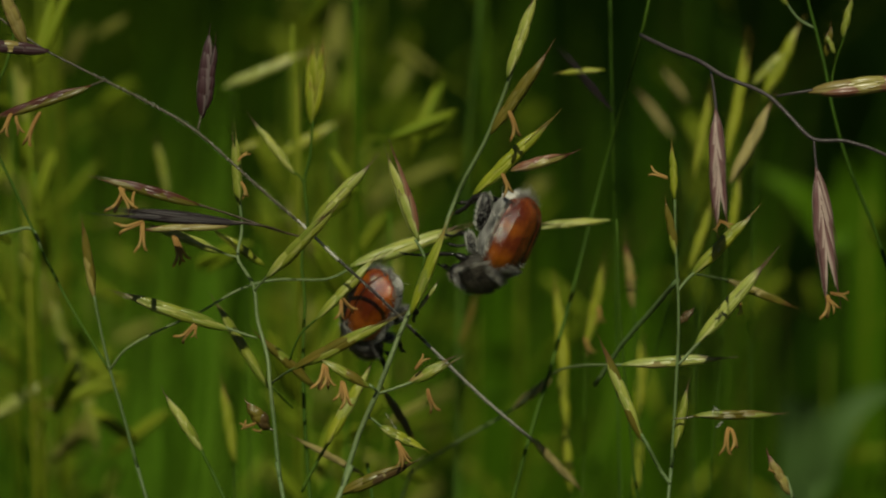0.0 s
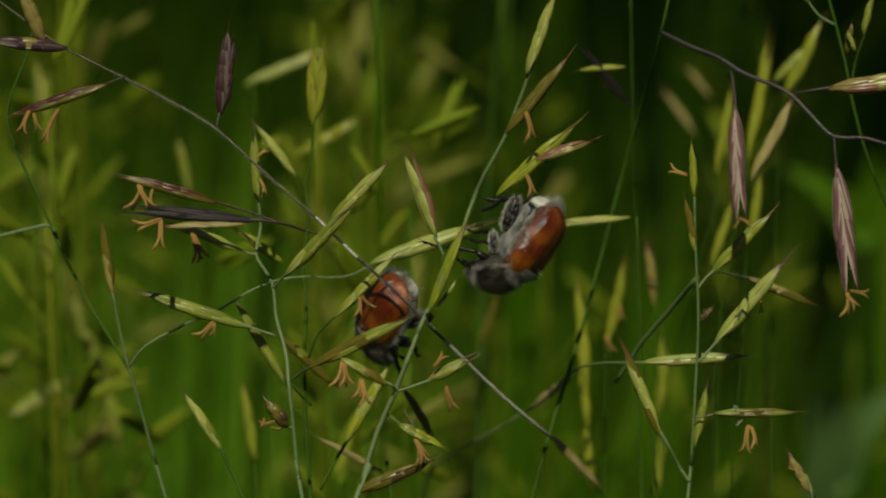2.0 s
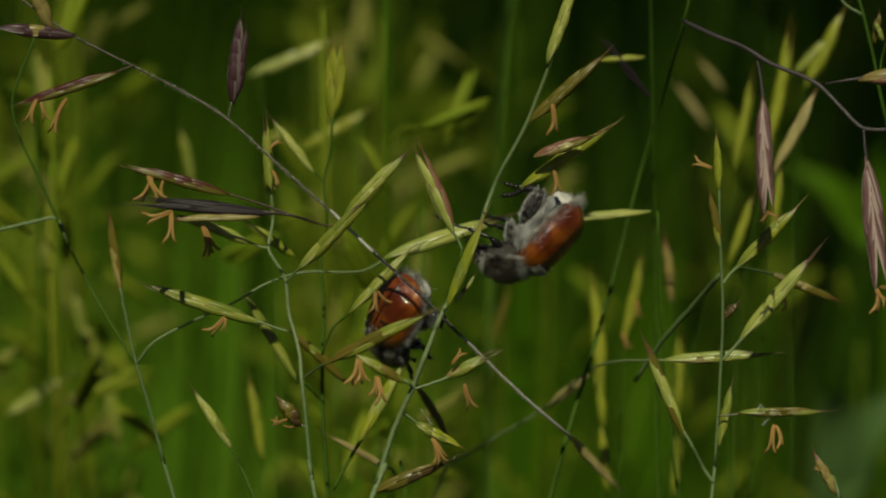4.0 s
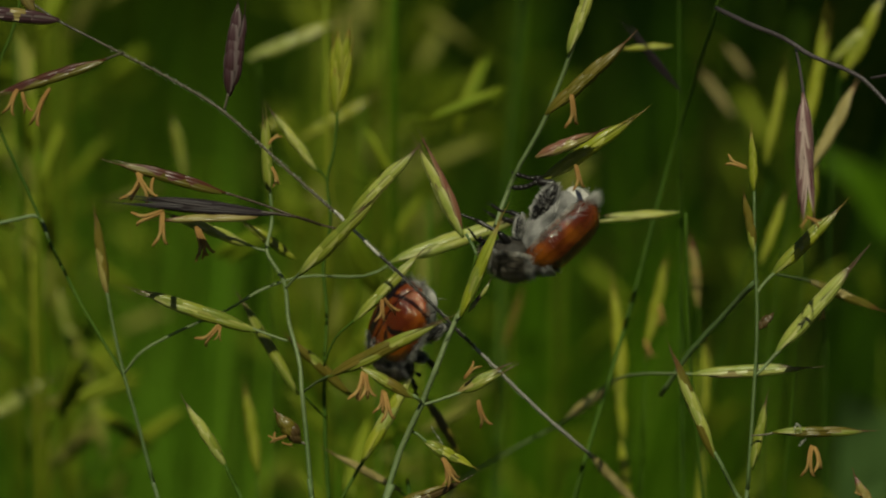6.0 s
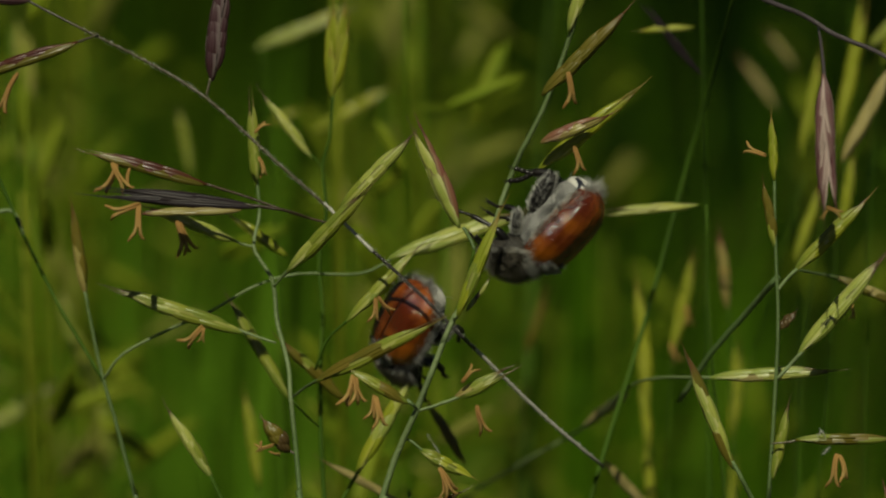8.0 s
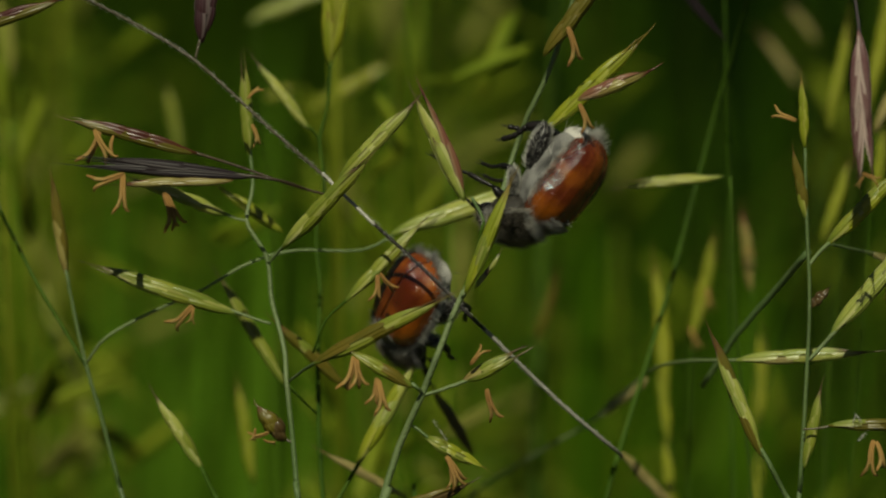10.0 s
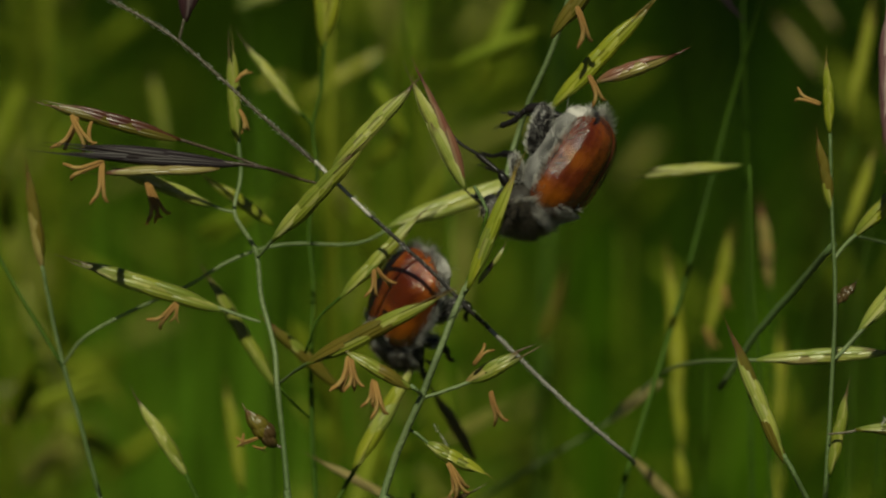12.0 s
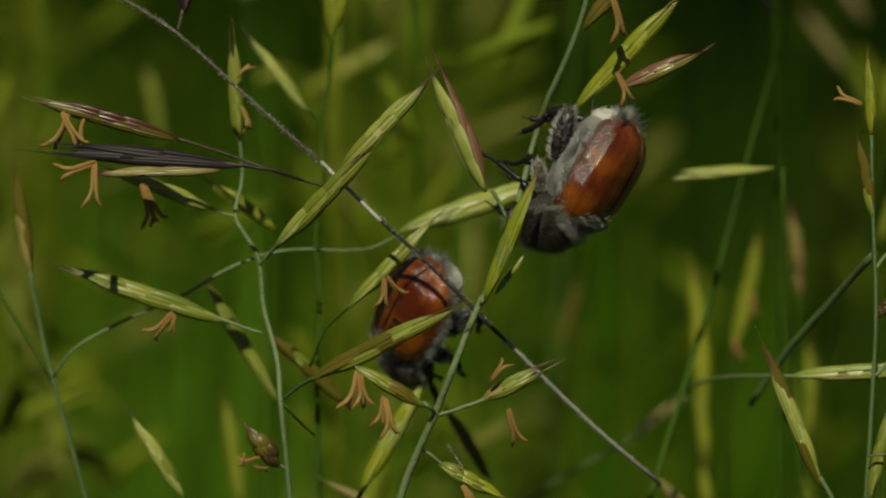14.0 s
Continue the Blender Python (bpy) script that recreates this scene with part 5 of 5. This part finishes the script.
CLINGING = (
    (((-0.8, -1.7, -1.6), (-3.9, -2.3, -2.3), (-3.0, -2.1, -3.5), (-1.3, -1.6, -4.6)), (0.60, 0.28, 0.20), True),
    (((-0.8, 1.7, -1.5), (-4.0, 1.6, -2.6), (-3.5, 1.2, -4.2), (-2.3, 0.4, -5.6)), (0.41, 0.25, 0.18), True),
    (((1.2, -1.7, -1.4), (-0.2, -2.3, -2.4), (0.2, -2.1, -3.3), (0.8, -1.3, -4.8)), (0.33, 0.18, 0.13), True),
    (((1.2, 1.7, -1.4), (0.1, 2.1, -2.6), (0.8, 1.6, -3.9), (1.4, 0.6, -5.0)), (0.33, 0.18, 0.13), True),
    (((2.0, -1.8, -1.2), (1.9, -2.6, -2.6), (2.5, -2.6, -4.6), (3.4, -2.5, -7.4)), (0.30, 0.16, 0.11), False),
    (((2.0, 1.5, -1.4), (2.8, 2.0, -2.4), (3.4, 1.4, -3.6), (3.4, 0.4, -4.8)), (0.30, 0.16, 0.11), False),
)
CROUCHING = (
    (((-0.8, -1.7, -1.5), (-3.4, -2.4, -2.3), (-2.8, -2.0, -3.8), (-1.0, -1.2, -4.6)), (0.55, 0.3, 0.18), True),
    (((-0.8, 1.7, -1.5), (-3.2, 2.5, -2.0), (-2.4, 2.3, -3.6), (-0.8, 1.6, -4.6)), (0.55, 0.3, 0.18), True),
    (((1.2, -1.7, -1.4), (0.4, -2.5, -2.3), (1.2, -2.3, -3.6), (2.2, -1.6, -4.8)), (0.4, 0.24, 0.17), True),
    (((1.2, 1.7, -1.4), (0.5, 2.6, -2.0), (1.4, 2.7, -3.4), (2.4, 2.4, -4.6)), (0.4, 0.24, 0.17), True),
    (((2.0, -1.5, -1.4), (3.0, -2.5, -2.0), (4.0, -2.5, -3.0), (4.8, -2.1, -4.0)), (0.36, 0.22, 0.15), False),
    (((2.0, 1.5, -1.4), (3.0, 2.5, -1.8), (4.0, 2.7, -2.8), (5.0, 2.4, -3.8)), (0.36, 0.22, 0.15), False),
)
CHAFER = build_beetle("hairy brown chafer beetle clinging head down to a stalk", CLINGING, 0.10)
SECOND_CHAFER = build_beetle("hairy brown chafer beetle crouching behind green spikelets", CROUCHING, -0.4)
SECOND_CHAFER.scale = (0.9, 0.9, 0.9)      # a smaller one

# the lens is focused on the stalk beside the beetle
focus = new("focus_mark")
focus.location = [v * MM for v in (6.0, -0.3, 622.2)]
focus.empty_display_size = 0.002
cam.data.dof.use_dof, cam.data.dof.focus_object, cam.data.dof.aperture_fstop = True, focus, 25.0


# ---- what moves ----
def swing(ob, rows):
    """Rows of moves away from the pose in which a part was built."""
    rest = ob.matrix_basis.copy()
    place = Matrix.Translation(rest.translation)
    turned = place.inverted() @ rest
    walk(ob, [(t, Matrix.Translation(m.translation) @ place @ m.to_quaternion().to_matrix().to_4x4() @ turned) for t, m in rows])


def lean(ob, pivot, rows):
    """Rows of turns of a part about a point in millimetres."""
    rest = ob.matrix_basis.copy()
    at = Matrix.Translation(Vector(pivot) * MM - ob.parent.location)
    walk(ob, [(t, at @ m @ at.inverted() @ rest) for t, m in rows])


def facing(place, head, back):
    """A beetle's pose at a place in millimetres: where its head and its back point, as right, up and towards the sunny side."""
    basis = Matrix(((1, 0, 0), (0, math.sin(radians(18)), math.cos(radians(18))), FACE)).transposed()
    x = (basis @ Vector(head)).normalized()
    y = (basis @ Vector(back)).cross(x).normalized()
    m = Matrix((x, y, x.cross(y))).transposed().to_4x4()
    return Matrix.Translation(Vector(place) * MM) @ m


def motions():
    swing(MOVING["green"], [
        (0.0, pose(-0.00073, 0.00011, 0.00033, -0.32, -10.52, 3.46)),
        (1.5, pose(-0.00058, 0.00003, 0.00008, -0.26, -9.51, 3.12)),
        (2.0, pose(-0.00030, 0.00003, 0.00009, -0.22, -8.74, 2.86)),
        (4.5, pose(0.00010, 0.00001, 0.00004, -0.00, -0.33, 0.11)),
        (5.0, pose(0.00000, 0.00000, 0.00000, 0.00, -0.00, 0.00)),
        (6.5, pose(0.00009, 0.00021, 0.00064, -0.04, -3.52, 1.15)),
        (7.5, pose(-0.00018, 0.00022, 0.00068, -0.08, -5.35, 1.74)),
        (11.0, pose(-0.00114, 0.00043, 0.00132, -0.42, -12.08, 3.99)),
        (12.5, pose(-0.00088, 0.00056, 0.00172, -0.49, -13.05, 4.32)),
        (14.0, pose(-0.00083, 0.00052, 0.00159, -0.55, -13.74, 4.56)),
    ])
    swing(MOVING["purple"], [
        (0.0, pose(0.00261, -0.00004, -0.00011, -0.05, 4.03, -1.31)),
        (1.5, pose(0.00332, 0.00020, 0.00061, -0.00, 1.04, -0.34)),
        (5.0, pose(0.00000, 0.00000, 0.00000, 0.00, -0.00, 0.00)),
        (6.5, pose(-0.00055, -0.00002, -0.00006, -0.02, -2.88, 0.94)),
        (7.5, pose(-0.00054, 0.00001, 0.00003, -0.01, -2.04, 0.66)),
        (11.0, pose(0.00189, 0.00025, 0.00076, -0.01, -2.30, 0.75)),
        (12.5, pose(0.00196, 0.00020, 0.00060, -0.01, 1.84, -0.60)),
        (14.0, pose(0.00185, 0.00005, 0.00017, -0.05, -4.02, 1.31)),
    ])
    swing(MOVING["upper"], [
        (0.0, pose(0.00002, -0.00000, -0.00001, -0.58, -14.09, 4.68)),
        (1.5, pose(-0.00035, -0.00008, -0.00025, -0.40, -11.84, 3.90)),
        (5.0, pose(0.00000, 0.00000, 0.00000, 0.00, -0.00, 0.00)),
        (6.5, pose(-0.00060, 0.00007, 0.00022, -0.03, -3.33, 1.08)),
        (7.5, pose(-0.00083, 0.00013, 0.00041, -0.04, -3.87, 1.26)),
        (11.0, pose(-0.00207, 0.00018, 0.00054, -0.59, -14.21, 4.72)),
        (12.5, pose(-0.00167, 0.00011, 0.00033, -0.40, -11.77, 3.88)),
        (14.0, pose(-0.00127, 0.00017, 0.00052, -0.29, -9.97, 3.28)),
    ])
    swing(MOVING["reddish"], [
        (0.0, pose(0.00021, 0.00011, 0.00033, -0.11, 6.24, -2.04)),
        (1.5, pose(0.00013, 0.00014, 0.00043, -0.10, 5.90, -1.92)),
        (5.0, pose(0.00000, 0.00000, 0.00000, 0.00, -0.00, 0.00)),
        (6.5, pose(-0.00045, 0.00009, 0.00029, -0.00, -0.22, 0.07)),
        (7.5, pose(-0.00038, 0.00013, 0.00040, -0.00, 0.86, -0.28)),
        (11.0, pose(-0.00068, 0.00006, 0.00019, -0.00, 0.94, -0.31)),
        (12.5, pose(-0.00069, 0.00010, 0.00030, -0.00, 0.10, -0.03)),
        (14.0, pose(-0.00054, 0.00013, 0.00039, -0.01, 1.79, -0.58)),
    ])
    lean(MOVING["culm"], (0.8, -1.6, 615.1), [
        (0.0, pose(0, 0, 0, 0.00, -0.00, 0.00)),
        (4.5, pose(0, 0, 0, 0.00, -0.00, 0.00)),
        (5.0, pose(0, 0, 0, 0.00, -0.00, 0.00)),
        (6.5, pose(0, 0, 0, -0.00, -0.57, 0.19)),
        (8.0, pose(0, 0, 0, -0.01, -1.33, 0.43)),
        (10.5, pose(0, 0, 0, -0.05, -3.99, 1.30)),
        (11.0, pose(0, 0, 0, -0.06, -4.75, 1.55)),
        (12.5, pose(0, 0, 0, -0.05, -3.99, 1.30)),
        (14.0, pose(0, 0, 0, -0.06, -4.75, 1.55)),
    ])
    lean(MOVING["top"], (0.8, -1.6, 615.1), [
        (0.0, pose(0, 0, 0, 0.00, -0.00, 0.00)),
        (4.5, pose(0, 0, 0, 0.00, -0.00, 0.00)),
        (5.0, pose(0, 0, 0, 0.00, -0.00, 0.00)),
        (6.5, pose(0, 0, 0, -0.00, -0.57, 0.19)),
        (8.0, pose(0, 0, 0, -0.01, -1.33, 0.43)),
        (10.5, pose(0, 0, 0, -0.05, -3.99, 1.30)),
        (11.0, pose(0, 0, 0, -0.06, -4.75, 1.55)),
        (12.5, pose(0, 0, 0, -0.05, -3.99, 1.30)),
        (14.0, pose(0, 0, 0, -0.06, -4.75, 1.55)),
    ])
    swing(SWAYING, [
        (0.0, pose(0.00132, 0.00031, 0.00094, 0.00, 0.00, 0.00)),
        (0.5, pose(0.00155, 0.00036, 0.00110, 0.00, 0.00, 0.00)),
        (1.0, pose(0.00155, 0.00044, 0.00137, 0.00, 0.00, 0.00)),
        (1.5, pose(-0.00149, 0.00022, 0.00068, 0.00, 0.00, 0.00)),
        (2.0, pose(-0.00044, 0.00017, 0.00052, 0.00, 0.00, 0.00)),
        (4.5, pose(0.00011, 0.00000, 0.00000, 0.00, 0.00, 0.00)),
        (5.0, pose(0.00000, 0.00000, 0.00000, 0.00, 0.00, 0.00)),
        (6.0, pose(0.00015, -0.00002, -0.00005, 0.00, 0.00, 0.00)),
        (7.0, pose(0.00024, 0.00006, 0.00018, 0.00, 0.00, 0.00)),
        (8.0, pose(0.00023, 0.00007, 0.00022, 0.00, 0.00, 0.00)),
        (10.5, pose(0.00021, 0.00004, 0.00012, 0.00, 0.00, 0.00)),
        (14.0, pose(0.00031, 0.00005, 0.00015, 0.00, 0.00, 0.00)),
    ])
    front_leg = [o for o in CHAFER.children if o.name.startswith("leg")][4]
    lean(front_leg, (2.0, -1.8, -1.2), [(t, Matrix.Rotation(radians(a), 4, "Y")) for t, a in ((0.0, -4), (1.5, -4), (5.0, -2), (8.0, 2), (10.5, 14), (11.0, 20), (12.5, 24), (14.0, 24))])
    walk(CHAFER, [(t, facing(place, head, back)) for t, place, head, back in (
        (0.0, (9.34, 2.72, 619.55), (-0.42, -0.91, 0), (0.76, -0.35, 0.40)),
        (0.5, (8.94, 2.72, 619.55), (-0.42, -0.91, 0), (0.76, -0.35, 0.40)),
        (1.5, (8.99, 2.73, 618.54), (-0.46, -0.88, 0), (0.75, -0.4, 0.37)),
        (2.0, (9.43, 2.66, 618.95), (-0.55, -0.83, 0), (0.72, -0.48, 0.31)),
        (4.5, (8.69, 2.7, 619.21), (-0.7, -0.71, 0), (0.68, -0.66, 0.19)),
        (5.0, (8.62, 2.69, 619.43), (-0.72, -0.69, 0), (0.66, -0.7, 0.16)),
        (5.5, (8.24, 2.7, 619.6), (-0.72, -0.69, 0), (0.66, -0.7, 0.18)),
        (6.5, (7.83, 2.65, 619.75), (-0.71, -0.7, 0), (0.66, -0.68, 0.22)),
        (8.0, (7.69, 2.45, 619.65), (-0.68, -0.73, 0), (0.66, -0.62, 0.28)),
        (10.5, (6.56, 2.68, 620.84), (-0.58, -0.81, 0), (0.7, -0.52, 0.35)),
        (11.0, (6.42, 2.67, 620.49), (-0.56, -0.83, 0), (0.7, -0.5, 0.36)),
        (12.5, (6.93, 2.66, 621.1), (-0.53, -0.85, 0), (0.72, -0.46, 0.38)),
        (14.0, (7.0, 2.65, 620.65), (-0.51, -0.86, 0), (0.72, -0.44, 0.40)),
    )])
    walk(SECOND_CHAFER, [(t, facing(place, head, back)) for t, place, head, back in (
        (0.0, (-3.40, 4.80, 612.20), (-0.42, -0.76, -0.45), (-0.68, 0.03, 0.62)),
        (0.5, (-3.60, 4.80, 611.90), (-0.42, -0.76, -0.45), (-0.68, 0.03, 0.62)),
        (1.5, (-3.30, 4.80, 611.10), (-0.42, -0.76, -0.45), (-0.68, 0.03, 0.62)),
        (2.0, (-3.80, 4.80, 611.50), (-0.42, -0.76, -0.45), (-0.68, 0.03, 0.62)),
        (4.5, (-4.40, 4.80, 610.70), (-0.42, -0.76, -0.45), (-0.68, 0.03, 0.62)),
        (5.0, (-4.80, 4.80, 610.50), (-0.42, -0.76, -0.45), (-0.68, 0.03, 0.62)),
        (6.5, (-4.30, 4.80, 610.80), (-0.42, -0.76, -0.45), (-0.68, 0.03, 0.62)),
        (8.0, (-3.80, 4.80, 610.70), (-0.42, -0.76, -0.45), (-0.68, 0.03, 0.62)),
        (10.5, (-3.90, 4.80, 610.90), (-0.42, -0.76, -0.45), (-0.68, 0.03, 0.62)),
        (11.0, (-3.90, 4.80, 610.70), (-0.42, -0.76, -0.45), (-0.68, 0.03, 0.62)),
        (12.5, (-4.10, 4.80, 610.80), (-0.42, -0.76, -0.45), (-0.68, 0.03, 0.62)),
        (14.0, (-4.20, 4.80, 610.70), (-0.42, -0.76, -0.45), (-0.68, 0.03, 0.62)),
    )])


motions()
